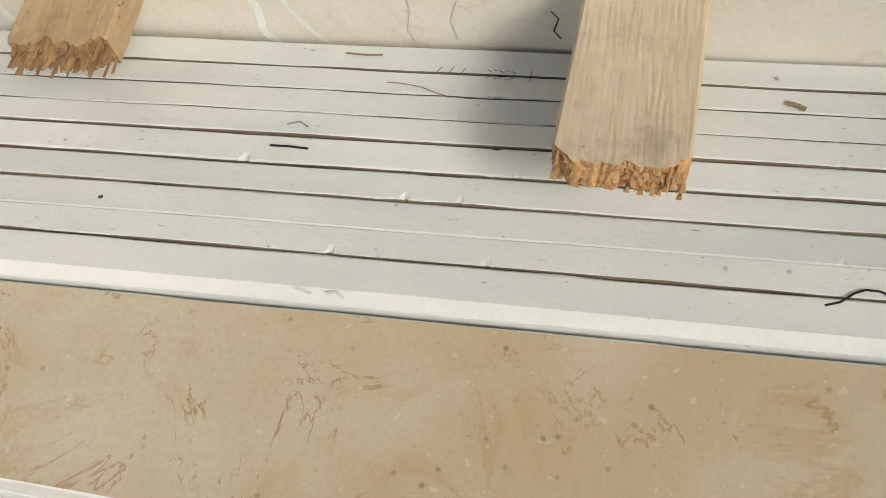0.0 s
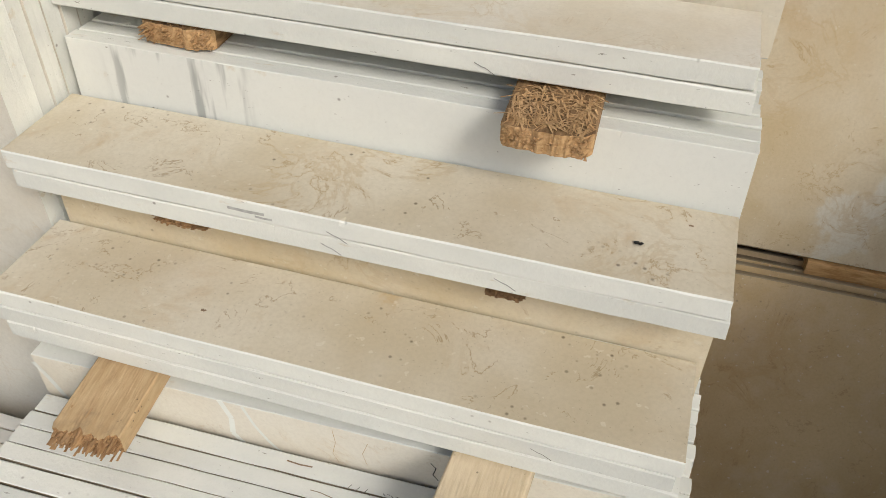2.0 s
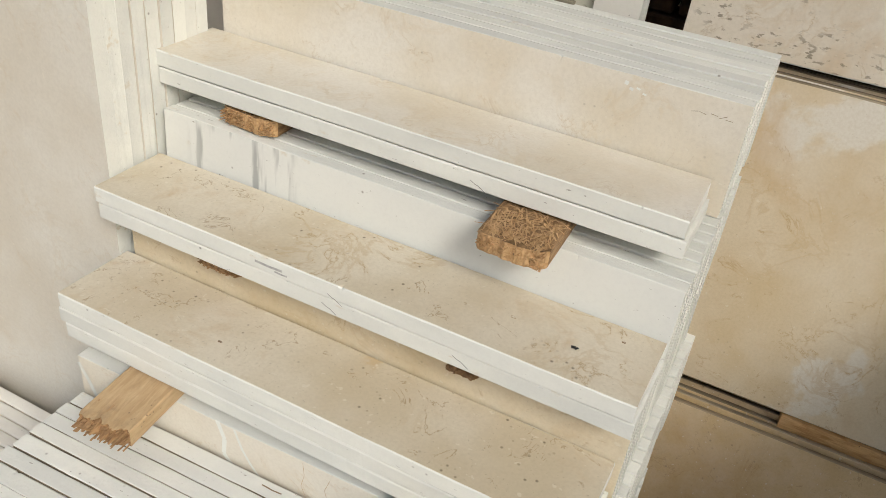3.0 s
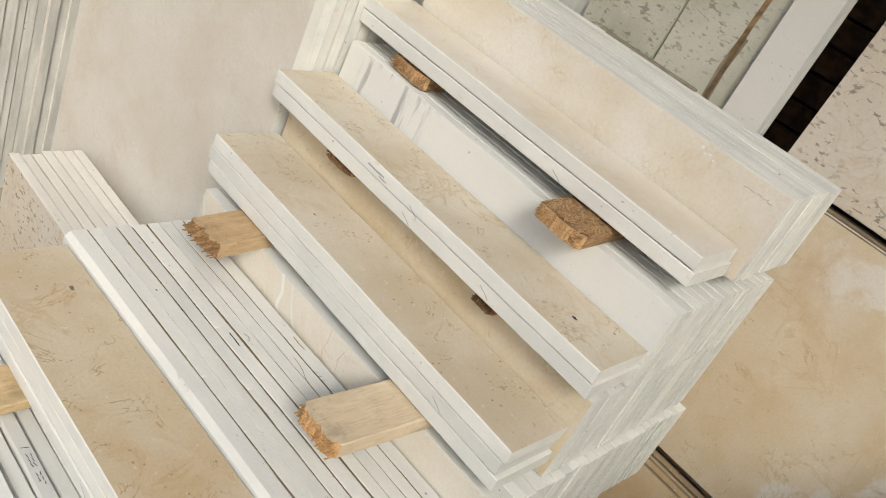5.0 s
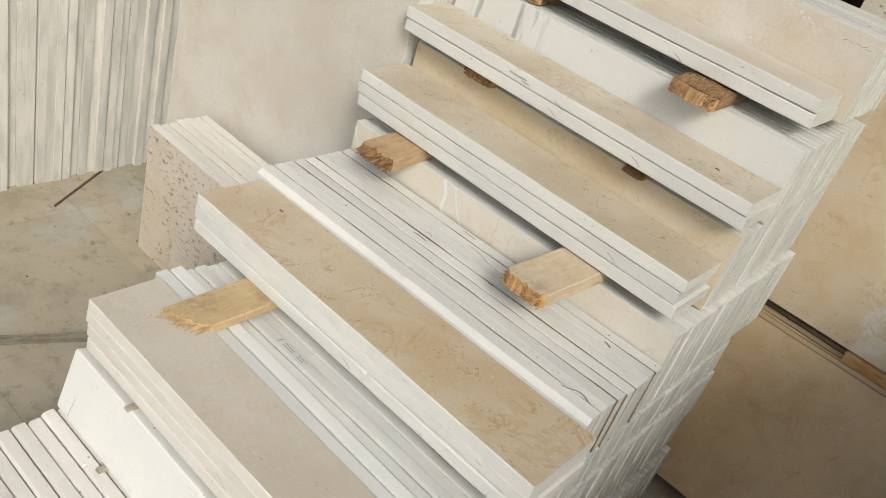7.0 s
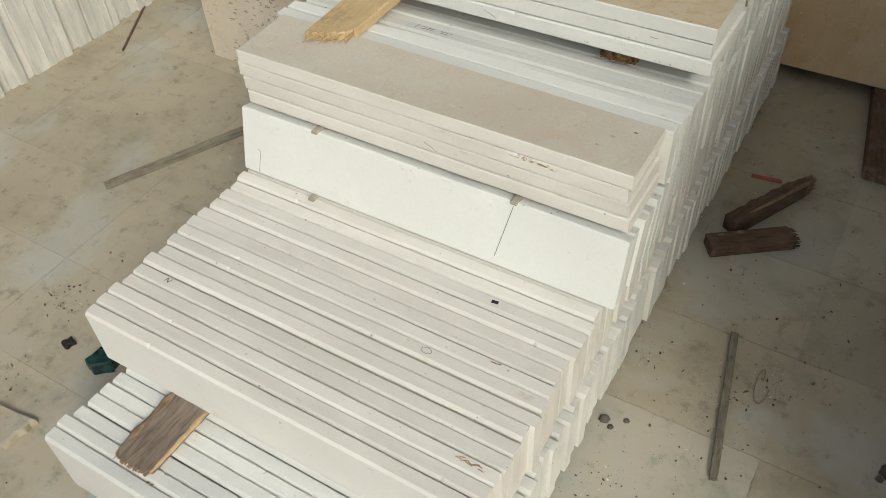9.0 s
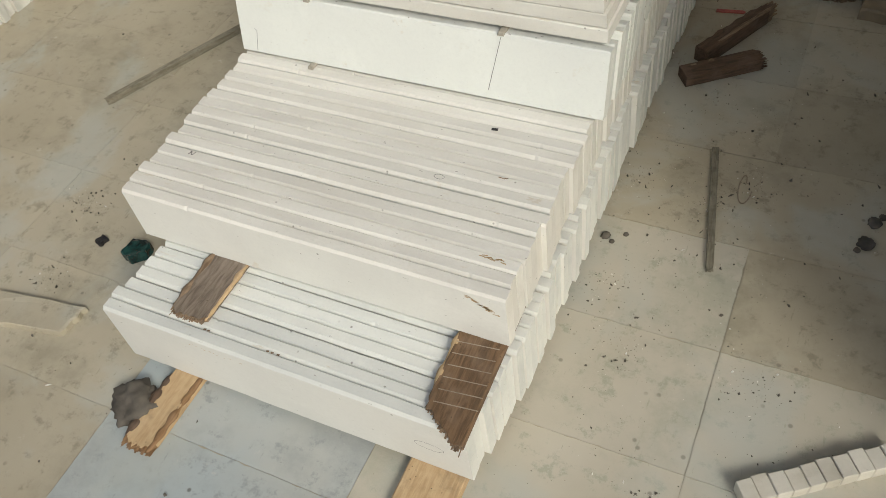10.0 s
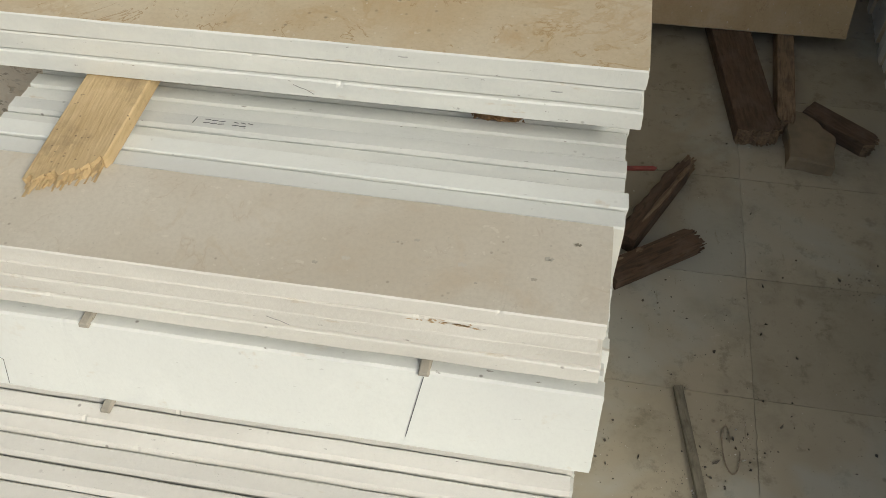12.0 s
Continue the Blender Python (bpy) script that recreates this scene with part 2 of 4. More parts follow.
DIRTYEDGE = sawn("dirty_brown_sawn_edge", (0.38, 0.32, 0.23), (0.22, 0.17, 0.11), dirt=0.9)
MOSS = marble("mossy_pitted_marble", (0.57, 0.57, 0.48), (0.45, 0.46, 0.37), (0.24, 0.20, 0.12), 0.6, 0.6, 0.6, 80.0, 0.2, 0.5, 6.0, blotch=True)
RUST = plain("brown_rust_stain", (0.33, 0.22, 0.11), 0.85, 90.0, 0.5)
# Brick colour set very dark, with the deep shade of the gap put in.
BRICK = plain("shaded_old_brick", (0.11, 0.058, 0.036), 0.95, 30.0, 0.35)
GOLDPINE = timber("golden_torn_pine", (0.56, 0.425, 0.235), (0.49, 0.36, 0.19), 0.35)
PINE = timber("pale_pine", (0.62, 0.52, 0.365), (0.56, 0.455, 0.305), 0.4)
TANPINE = timber("tan_pine", (0.51, 0.37, 0.21), (0.43, 0.295, 0.155), 0.35)
RAWPINE = timber("torn_orange_pine", (0.60, 0.385, 0.18), (0.40, 0.22, 0.085), 0.15)
MATTED = timber("matted_brown_fibre", (0.36, 0.22, 0.10), (0.13, 0.07, 0.03), 0.75)
STRAND = timber("loose_tan_strands", (0.52, 0.34, 0.17), (0.36, 0.21, 0.09), 0.1)
COIR = timber("fibrous_brown_wood", (0.27, 0.16, 0.075), (0.15, 0.08, 0.035), 0.5)
FIBRE = timber("loose_brown_fibre", (0.40, 0.25, 0.12), (0.24, 0.13, 0.055), 0.2)
GREYROD = timber("grey_green_old_wood", (0.24, 0.22, 0.165), (0.14, 0.125, 0.09), 0.5)
OLDWOOD = timber("weathered_brown_wood", (0.27, 0.19, 0.12), (0.13, 0.085, 0.05), 0.5)
DARKWOOD = timber("dark_brown_wood", (0.13, 0.08, 0.05), (0.06, 0.04, 0.025), 0.5)
RIBWOOD = timber("dark_ribbed_wood", (0.19, 0.115, 0.06), (0.10, 0.06, 0.03), 0.4)
DUSKWOOD = timber("grey_brown_weathered_wood", (0.24, 0.195, 0.15), (0.13, 0.10, 0.075), 0.5)
GREYWOOD = timber("grey_dusty_wood", (0.34, 0.29, 0.22), (0.22, 0.17, 0.12), 0.5)
FLOOR = ground_stone("dusty_cement_tile", (0.425, 0.383, 0.292), (0.36, 0.318, 0.232), (0.235, 0.215, 0.155), 0.45)
# Paler tile: part of the sunlit floor's brightness is put into its colour.
LITFLOOR = ground_stone("sunlit_pale_cement_tile", (0.52, 0.485, 0.40), (0.455, 0.42, 0.335), (0.32, 0.325, 0.25), 0.45)
BLUEFLOOR = ground_stone("bluish_cement_tile", (0.37, 0.42, 0.43), (0.41, 0.42, 0.39), (0.25, 0.265, 0.26))
BROWNSTONE = plain("dusty_brown_stone", (0.27, 0.215, 0.145), 0.9, 22.0, 0.7)
PLASTER = plain("grey_plaster", (0.52, 0.49, 0.43), 0.9, 8.0)
ROOFING = plain("dull_metal_sheet", (0.38, 0.38, 0.37), 0.6, 5.0)
GRAPHITE = plain("pencil_graphite", (0.10, 0.10, 0.11), 0.6, 300.0)
INK = plain("black_marker", (0.012, 0.012, 0.014), 0.6, 200.0)
BOTTLE = plain("dark_green_plastic", (0.015, 0.06, 0.055), 0.18, 60.0, 0.25)
LUMP = plain("grey_cement_lump", (0.125, 0.11, 0.09), 0.95, 28.0, 0.45)
SCUFF = plain("pale_grey_scuff", (0.47, 0.475, 0.46), 0.8, 120.0, 0.7)
GREYMARK = plain("grey_scuff", (0.27, 0.27, 0.26), 0.8, 200.0)
IRON = plain("rusty_iron", (0.16, 0.11, 0.08), 0.7, 120.0)
RED = plain("faded_red_plastic", (0.42, 0.10, 0.08), 0.5, 60.0)


# ---- mesh helpers ----
def finish(name, bm, mats, smooth=False):
    bm.normal_update()
    me = bpy.data.meshes.new(name)
    bm.to_mesh(me)
    bm.free()
    for m in mats if isinstance(mats, (list, tuple)) else [mats]:
        me.materials.append(m)
    if smooth:
        me.polygons.foreach_set("use_smooth", [True] * len(me.polygons))
    return me


def part(name, bm, material, parent, label=""):
    """Links a bmesh, given in world places, as one mesh under a thing."""
    ob = new(name, finish(name, bm, material))
    ob.parent = parent
    ob.matrix_parent_inverse = parent.matrix_basis.inverted()
    return tagged(ob, label)


def box_into(bm, lo, hi, m=None, mat=0):
    vs = [bm.verts.new((x, y, z)) for z in (lo[2], hi[2]) for y in (lo[1], hi[1]) for x in (lo[0], hi[0])]
    for q in ((0, 2, 3, 1), (4, 5, 7, 6), (0, 1, 5, 4), (2, 6, 7, 3), (0, 4, 6, 2), (1, 3, 7, 5)):
        bm.faces.new([vs[i] for i in q]).material_index = mat
    if m is not None:
        bmesh.ops.transform(bm, matrix=m, verts=vs)
    return vs


def slab_mesh(name, length, ty, hz, mats, rng, flat=False, ch=0.0016, front=None, segs=22, chips=1, skew=0.0):
    """A marble piece, length along x, thick ty and high hz, its base at z 0 and its front at y 0: worn, chamfered edges with chips.
    Broad faces take the second material."""
    bm = bmesh.new()
    fr = front or ch
    # the profile in y and z, from the lower front edge round; rims keep the chips off the broad faces
    ry, rz = min(0.007, ty * 0.3), min(0.008, hz * 0.3)
    prof = [(0, ch), (0, rz), (0, hz - rz), (0, hz - fr), (fr * 0.8, hz), (ry, hz), (ty - ry, hz), (ty - ch, hz), (ty, hz - ch), (ty, hz - rz), (ty, rz), (ty, ch), (ty - ch, 0), (ch, 0)]
    count = len(prof)
    chip = [(rng.uniform(0.02, length - 0.02), rng.choice((3, 3, 8)), rng.uniform(0.002, 0.005), rng.uniform(0.0006, 0.0018)) for _ in range(chips)]
    xs = sorted([length * i / segs for i in range(segs + 1)] + [c[0] + d * c[2] for c in chip for d in (-1, 0, 0.3, 1)])
    wander = [rng.uniform(0, 6.28) for _ in range(6)]
    rings = []
    for x in xs:
        x = min(max(x, 0), length)
        ring = []
        for k, (y, z) in enumerate(prof):
            j = 0.0003 if k in (0, 3, 8, 11) else 0.00015 if k in (4, 7) else 0.00005
            wave = 0.0003 * math.sin(x * 23 + wander[0]) + (0.00035 * math.sin(x * 61 + wander[k % 6]) * math.sin(x * 17 + wander[2]) if k in (3, 8) else 0)
            y2, z2 = y + rng.uniform(-j, j), z + rng.uniform(-j, j) + (wave if 2 < k < 9 else 0)
            for cx, ck, cw, cd in chip:
                if k in (ck, ck + 1 if ck == 3 else ck - 1):
                    f = max(0, 1 - abs(x - cx) / cw) ** 0.6
                    y2 += (1 if ck == 3 else -1) * cd * f * 0.7
                    z2 -= cd * f * 0.8
            end = 0.0012 * (1 if x == 0 else -1) * rng.uniform(0, 1) if x in (0, length) else 0
            ring.append(bm.verts.new((x + end, y2 + skew * (x / length) * (y / ty), z2)))
        rings.append(ring)
    for a, b in zip(rings, rings[1:]):
        for k in range(count):
            f = bm.faces.new((a[k], b[k], b[(k + 1) % count], a[(k + 1) % count]))
            broad = k in (4, 5, 6, 12) if flat else k in (0, 1, 2, 8, 9, 10)
            f.material_index = 1 if broad else 0
            f.smooth = False
    bm.faces.new(list(rings[0]))
    bm.faces.new(list(reversed(rings[-1])))
    bmesh.ops.recalc_face_normals(bm, faces=bm.faces)
    return finish(name, bm, mats)


def standing_row(rng, x0, x1, y0, y_end, zb, h, mats, label, group, lean=0.0, pitch=0.0205, front=0.004, first=None, dz=0.0022, dx=0.003, first_label="", variants=5, thin=0.0, fan=0.0, chips=1, fanout=0.0, widths=None, turn=0.0):
    """Marble strips set on edge, one behind another, from y0 back to y_end; fanout lets the ends step out over the first strips,
    widths gives the thickness of each."""
    meshes = [slab_mesh("marble_strip", x1 - x0, pitch - thin - rng.uniform(0.0006, 0.0022), h - rng.uniform(0, 2 * dz), mats, rng, front=rng.uniform(0.6, 1.1) * front, chips=chips) for _ in range(variants)]
    out, y, n = [], y0, 0
    while y < y_end and (not widths or n < len(widths)):
        me = meshes[n % variants] if n < 2 else rng.choice(meshes)
        if n == 0 and first:
            me = slab_mesh("marble_strip", x1 - x0, pitch - thin - 0.001, h, first, rng, front=front * 0.6)
        if widths:
            me = slab_mesh("marble_strip", x1 - x0, widths[n] - rng.choice((0.0006, 0.0008, 0.0010, 0.0013)), h - (rng.uniform(0, 2 * dz) if n else 0), first if n == 0 and first else mats, rng, front=0.0085 if n == 0 else rng.uniform(0.5, 1.3) * front, chips=2 if n else 0)
        ob = new("marble_strip", me)
        shift = (rng.uniform(-dx, dx) if n else 0) + fanout * min(1.0, n / 7)
        ob.matrix_basis = pose(x0 + shift, y, zb, -lean + (rng.uniform(-0.5, 0.5) if n else 0), 0, turn + (rng.uniform(-0.12, 0.12) if n and not fan and not widths else 0) + fan * max(0.0, 1 - n / 9))
        tagged(ob, first_label if n == 0 and first_label else label, "marble strip", group)
        out.append(ob)
        y += widths[n] if widths else pitch / math.cos(radians(lean)) + (rng.uniform(0.0, 0.0012) if rng.random() < 0.6 else 0.0)
        n += 1
    return out


def flat_pack(rng, n, x0, x1, y0, y1, z_top, mats, label, group, th=0.0212, under=None, turn=0.0, skew=0.0):
    """n slabs lying flat on one another; the top one shows its polished face."""
    out = []
    for i in range(n):
        t = th - 0.0013
        me = slab_mesh("marble_slab", x1 - x0, y1 - y0, t, mats if i == 0 else under or [mats[0], mats[0]], rng, flat=True, ch=0.0014, skew=skew)
        ob = new("marble_slab", me)
        ob.matrix_basis = pose(x0 + (rng.uniform(-0.005, 0.004) if i else 0), y0 + (rng.uniform(-0.0006, 0.0014) if i else 0), z_top - th * i - t, 0, 0, turn + (rng.uniform(-0.10, 0.10) if i else 0))
        tagged(ob, label, "marble slab", group)
        out.append(ob)
    return out


def plank(rng, name, label, tail, tip, width, z, thick, mats, category="wooden batten", ragged=0.012, splinters=70, group="", taper=0.0, slant=0.0, fuzz=0, splits=0):
    """A sawn wooden piece lying from tail to tip, (x, y) each, its base at z, with a torn end of fibres at the tip."""
    a, b = Vector((*tail, z)), Vector((*tip, z))
    length = (b - a).length
    bm = bmesh.new()
    nx, ny = 14, 40
    top, low = [], []
    for i in range(nx + 1):
        for store, hgt in ((top, thick), (low, 0.0)):
            row = []
            for j in range(ny + 1):
                s = i / nx
                v = (j / ny - 0.5) * width * (1 - taper * s)
                x = length * s
                if i == nx:
                    x += rng.uniform(-0.12, 0.12) * ragged + 0.7 * ragged * noise.noise(Vector((j * 0.21, length * 90, 0.0))) - 0.009 * abs(2 * j / ny - 1) ** 5
                x += slant * (j / ny - 0.5) * max(0.0, s - 0.75) * 4
                edge = 0.0015 if j in (0, ny) else 0
                row.append(bm.verts.new((x, v, hgt + (rng.uniform(-0.0002, 0.0002) - edge if hgt else rng.uniform(0.0, 0.0003) + edge * 0.6))))
            store.append(row)
    for i in range(nx):
        for j in range(ny):
            bm.faces.new((top[i][j], top[i + 1][j], top[i + 1][j + 1], top[i][j + 1]))
            bm.faces.new((low[i][j], low[i][j + 1], low[i + 1][j + 1], low[i + 1][j]))
        bm.faces.new((low[i][0], low[i + 1][0], top[i + 1][0], top[i][0]))
        bm.faces.new((low[i][ny], top[i][ny], top[i + 1][ny], low[i + 1][ny]))
    for i, flip in ((0, 1), (nx, 0)):
        for j in range(ny):
            q = (low[i][j], low[i][j + 1], top[i][j + 1], top[i][j])
            bm.faces.new(q[::-1] if flip else q).material_index = 1 if i == nx else 0
    ob = new(name, finish(name, bm, mats))
    ob.matrix_basis = Matrix.Translation(a) @ Matrix.Rotation(math.atan2(b.y - a.y, b.x - a.x), 4, "Z")
    tagged(ob, label, category, group)
    if not splinters:
        return ob
    bm = bmesh.new()
    for _ in range(splinters * 3):
        v, w = (rng.random() - 0.5) * width * (1 - taper) * 0.95, rng.uniform(0.0002, 0.0007)
        hgt, ln = rng.uniform(0.05, 0.95) * thick, rng.uniform(0.0, 1.0) ** 2 * ragged * 0.8
        ln += slant * v / width
        base = [bm.verts.new((length - ragged + slant * v / width, v + dv, hgt + dh)) for dv, dh in ((-w, -w), (w, -w), (w, w), (-w, w))]
        end = [bm.verts.new((length + ln, v + dv * 0.3 + rng.uniform(-0.002, 0.002), hgt + dh * 0.3)) for dv, dh in ((-w, -w), (w, -w), (w, w), (-w, w))]
        for k in range(4):
            bm.faces.new((base[k], base[(k + 1) % 4], end[(k + 1) % 4], end[k]))
        bm.faces.new(end)
    for _ in range(splits):
        # stout torn slivers, each a tapering wedge that bends off the end
        v, w = (rng.random() - 0.5) * width * (1 - taper) * 0.86, rng.uniform(0.0018, 0.0052)
        z0, z1 = sorted((rng.uniform(0.0, 0.9) * thick, rng.uniform(0.1, 1.05) * thick))
        root = length - ragged * rng.uniform(1.0, 2.6) + slant * v / width
        reach, bend = length + slant * v / width + ragged * rng.uniform(-0.3, 0.9), rng.uniform(-0.004, 0.004)
        rings = []
        for k in range(5):
            q = k / 4
            hw, mid = w * (1 - 0.8 * q ** 2), v + bend * q * q + rng.uniform(-0.0006, 0.0006)
            x, zc, hz = root + (reach - root) * q, (z0 + z1) / 2, max(0.0015, (z1 - z0) / 2) * (1 - 0.75 * q ** 2)
            rings.append([bm.verts.new((x + rng.uniform(-0.001, 0.001), mid + a * hw, zc + b * hz)) for a, b in ((-1, -0.6), (0.2, -1), (1, -0.3), (0.7, 0.9), (-0.6, 1))])
        for ra, rb in zip(rings, rings[1:]):
            for k in range(5):
                bm.faces.new((ra[k], rb[k], rb[(k + 1) % 5], ra[(k + 1) % 5]))
        bm.faces.new(rings[-1])
    for _ in range(fuzz):
        c = Vector((length - 0.004 - rng.random() ** 1.2 * 0.062, (rng.random() - 0.5) * width * 0.9, thick + 0.0004))
        turn, ln, w = rng.uniform(0, 6.28), rng.uniform(0.003, 0.012), rng.uniform(0.0003, 0.0010)
        d, side = Vector((math.cos(turn), math.sin(turn), 0)) * ln, Vector((-math.sin(turn), math.cos(turn), 0)) * w
        lift = Vector((0, 0, rng.uniform(0.0006, 0.0030)))
        vs = [bm.verts.new(p) for p in (c - d - side, c - d + side, c + lift + side, c + lift - side, c + d - side * 0.5, c + d + side * 0.5)]
        bm.faces.new((vs[0], vs[1], vs[2], vs[3]))
        bm.faces.new((vs[3], vs[2], vs[5], vs[4]))
    fibres = new("torn_end", finish("torn_end", bm, mats[-1]))
    fibres.parent = ob
    tagged(fibres, "torn wood fibres")
    return ob


def bark_rim(rng, ob, name, s0, s1, v, radius, rise, length, material, label):
    """A rough raised rim along a plank, from s0 to s1 of its length, at the distance v from its middle line."""
    bm = bmesh.new()
    rings, n = [], 26
    for i in range(n + 1):
        x = length * (s0 + (s1 - s0) * i / n)
        r = radius * (0.75 + 0.6 * noise.noise(Vector((x * 60, v * 90, 1.0)))) * min(1.0, 0.4 + 4 * min(i, n - i) / n)
        rings.append([bm.verts.new((x + rng.uniform(-0.001, 0.001), v + r * math.cos(a) + 0.2 * radius * noise.noise(Vector((x * 40, a, 3.0))), rise + r * math.sin(a) * 0.75)) for a in (0, 0.9, 1.8, 2.7, 3.6, 4.5, 5.4)])
    for ra, rb in zip(rings, rings[1:]):
        for k in range(7):
            bm.faces.new((ra[k], rb[k], rb[(k + 1) % 7], ra[(k + 1) % 7]))
    bm.faces.new(rings[0][::-1])
    bm.faces.new(rings[-1])
    bmesh.ops.recalc_face_normals(bm, faces=bm.faces)
    rim = new(name, finish(name, bm, material, smooth=True))
    rim.parent = ob
    return tagged(rim, label)


def stroke(bm, points, width, z=0.0):
    """A thin raised line through points in one plane, 0.3 mm proud."""
    for (x0, y0), (x1, y1) in zip(points, points[1:]):
        d = Vector((x1 - x0, y1 - y0))
        if d.length < 1e-6:
            continue
        n = Vector((-d.y, d.x)).normalized() * width / 2
        vs = [bm.verts.new((x, y, z)) for x, y in ((x0 - n.x, y0 - n.y), (x1 - n.x, y1 - n.y), (x1 + n.x, y1 + n.y), (x0 + n.x, y0 + n.y))]
        bm.faces.new(vs)


def top_mark(ob, name, lines, z, width, material, label):
    bm = bmesh.new()
    for line in lines:
        stroke(bm, line, width, z)
    return part(name, bm, material, ob, label)


def ragged_stone(rng, name, outline, z, thick, material, label, category):
    """A broken piece with the given outline in (x, y), its rim worn and its top uneven."""
    bm = bmesh.new()
    cx, cy = sum(p[0] for p in outline) / len(outline), sum(p[1] for p in outline) / len(outline)
    pts = []
    for p, q in zip(outline, outline[1:] + outline[:1]):
        for k in range(5):
            s = k / 5
            pts.append((p[0] + (q[0] - p[0]) * s + rng.uniform(-1, 1) * 0.002, p[1] + (q[1] - p[1]) * s + rng.uniform(-1, 1) * 0.002))
    rims = []
    for inset, h in ((0.0, 0.0), (0.0, thick * 0.85), (0.05, thick)):
        rims.append([bm.verts.new((cx + (x - cx) * (1 - inset) - cx, cy + (y - cy) * (1 - inset) - cy, h + (rng.uniform(-0.1, 0.1) * thick if h else 0))) for x, y in pts])
    for a, b in zip(rims, rims[1:]):
        for k in range(len(pts)):
            bm.faces.new((a[k], a[(k + 1) % len(pts)], b[(k + 1) % len(pts)], b[k]))
    bm.faces.new(rims[-1])
    bm.faces.new(rims[0][::-1])
    bmesh.ops.recalc_face_normals(bm, faces=bm.faces)
    ob = new(name, finish(name, bm, material))
    ob.matrix_basis = pose(cx, cy, z)
    return tagged(ob, label, category)


# ---- large structure ----
def shell(name, lo, hi, material, label):
    bm = bmesh.new()
    c = Vector([(a + b) / 2 for a, b in zip(lo, hi)])
    box_into(bm, Vector(lo) - c, Vector(hi) - c)
    ob = new(name, finish(name, bm, material))
    ob.location = c
    return tagged(ob, label, kind="structure")


floor = shell("floor", (-6, -6, -0.2), (6, 1.5, -0.0013), FLOOR, "dusty grey-brown cement floor of a stone yard")
# Walls and roof are unseen, added to limit the light from the sky.
shell("wall_north", (-3.0, 1.3, -0.006), (4.0, 1.45, 2.6), PLASTER, "unseen dull grey plastered back wall, added to close off light")
shell("wall_west", (-3.15, -2.0, -0.006), (-3.0, 1.45, 2.6), PLASTER, "unseen dull grey plastered side wall, added to close off light")
shell("wall_east", (2.2, -0.1, -0.006), (2.35, 1.3, 2.6), PLASTER, "unseen dull grey plastered side wall, added to close off light")
shell("ceiling", (-3.15, -0.45, 2.6), (4.0, 1.45, 2.66), ROOFING, "unseen dull metal sheet roof, added to hold back sky light")

# ---- the stepped pile of marble pieces ----
rng = random.Random(7)
PILE = "stepped pile of marble pieces"
STRIP = "white sawn marble strip standing on edge in the stepped pile"
BACK, LOW_BACK = 0.468, 0.365
row_0 = standing_row(rng, 0.102, 0.643, -0.977, LOW_BACK, 0.016, 0.117, [WHITE, FACE], STRIP, PILE, dz=0.003, dx=0.004, front=0.0052, chips=1, fanout=0.016)
row_1 = standing_row(rng, 0.091, 0.650, -0.853, LOW_BACK, 0.143, 0.093, [WARM_WHITE, FACE], STRIP, PILE, dz=0.002, dx=0.0035, front=0.0052, chips=1)
row_2 = standing_row(rng, 0.090, 0.664, -0.542, -0.38, 0.239, 0.097, [WHITE, BRIGHT], STRIP, PILE, lean=14.0, chips=0, dx=0.002, first=[WHITE, BRIGHT],
                     first_label="clean white marble strip standing on edge with a pencil line")
standing_row(rng, 0.084, 0.657, -0.345, LOW_BACK, 0.239, 0.0965, [WHITE, WHITE], STRIP, PILE, dx=0.002, dz=0.0008, front=0.002)
pack_c = flat_pack(rng, 4, 0.097, 0.655, -0.510, -0.4065, 0.421, [WARM_WHITE, GREYTAN], "grey-beige polished marble slab lying flat in the stepped pile", PILE, skew=-0.0070)
row_3 = standing_row(rng, 0.080, 0.664, -0.4035, -0.370, 0.337, 0.080, [BRIGHT, WHITE], STRIP, PILE, dz=0.0004, front=0.002, chips=0, turn=-0.75)
row_3b = standing_row(rng, 0.080, 0.664, -0.3605, -0.215, 0.337, 0.068, [WHITE, WHITE], STRIP, PILE, dz=0.005, dx=0.002, front=0.0035, chips=0)
standing_row(rng, 0.070, 0.652, -0.194, LOW_BACK, 0.337, 0.0685, [WHITE, WHITE], STRIP, PILE, dz=0.0006, dx=0.0018, front=0.0012)
pack_d = flat_pack(rng, 3, 0.033, 0.668, -0.315, -0.2005, 0.497, [WHITE, TAN], "beige polished marble slab lying flat with white sawn edges", PILE, skew=0.0195)
# Dark brown broad faces make the joints between these strips read as dark lines.
row_4 = standing_row(rng, 0.017, 0.651, -0.1985, 0.0, 0.406, 0.101, [WHITE, DARKJOINT], STRIP, PILE, dz=0.0006, dx=0.002, front=0.0011, turn=1.8, first=[WHITE, WHITE],
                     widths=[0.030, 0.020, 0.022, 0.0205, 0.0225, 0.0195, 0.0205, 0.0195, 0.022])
row_5 = standing_row(rng, 0.012, 0.648, 0.0025, BACK, 0.406, 0.151, [WHITE, WHITE], STRIP, PILE, dx=0.0015, dz=0.001, front=0.0012, fan=1.4, first=[WHITE, CREAM],
                     first_label="cream marble strip with pale veins standing on edge")
pack_a = flat_pack(rng, 3, 0.0, 0.630, 0.0, 0.107, 0.645, [WHITE, PALE], "pale beige polished marble slab with brown veins lying flat", PILE)
row_6 = standing_row(rng, 0.008, 0.637, 0.110, BACK, 0.560, 0.130, [WHITE, WHITE], STRIP, PILE, dx=0.0015, dz=0.001, front=0.0012, first=[WHITE, YELLOW],
                     first_label="yellowish marble strip standing on edge under a slab")
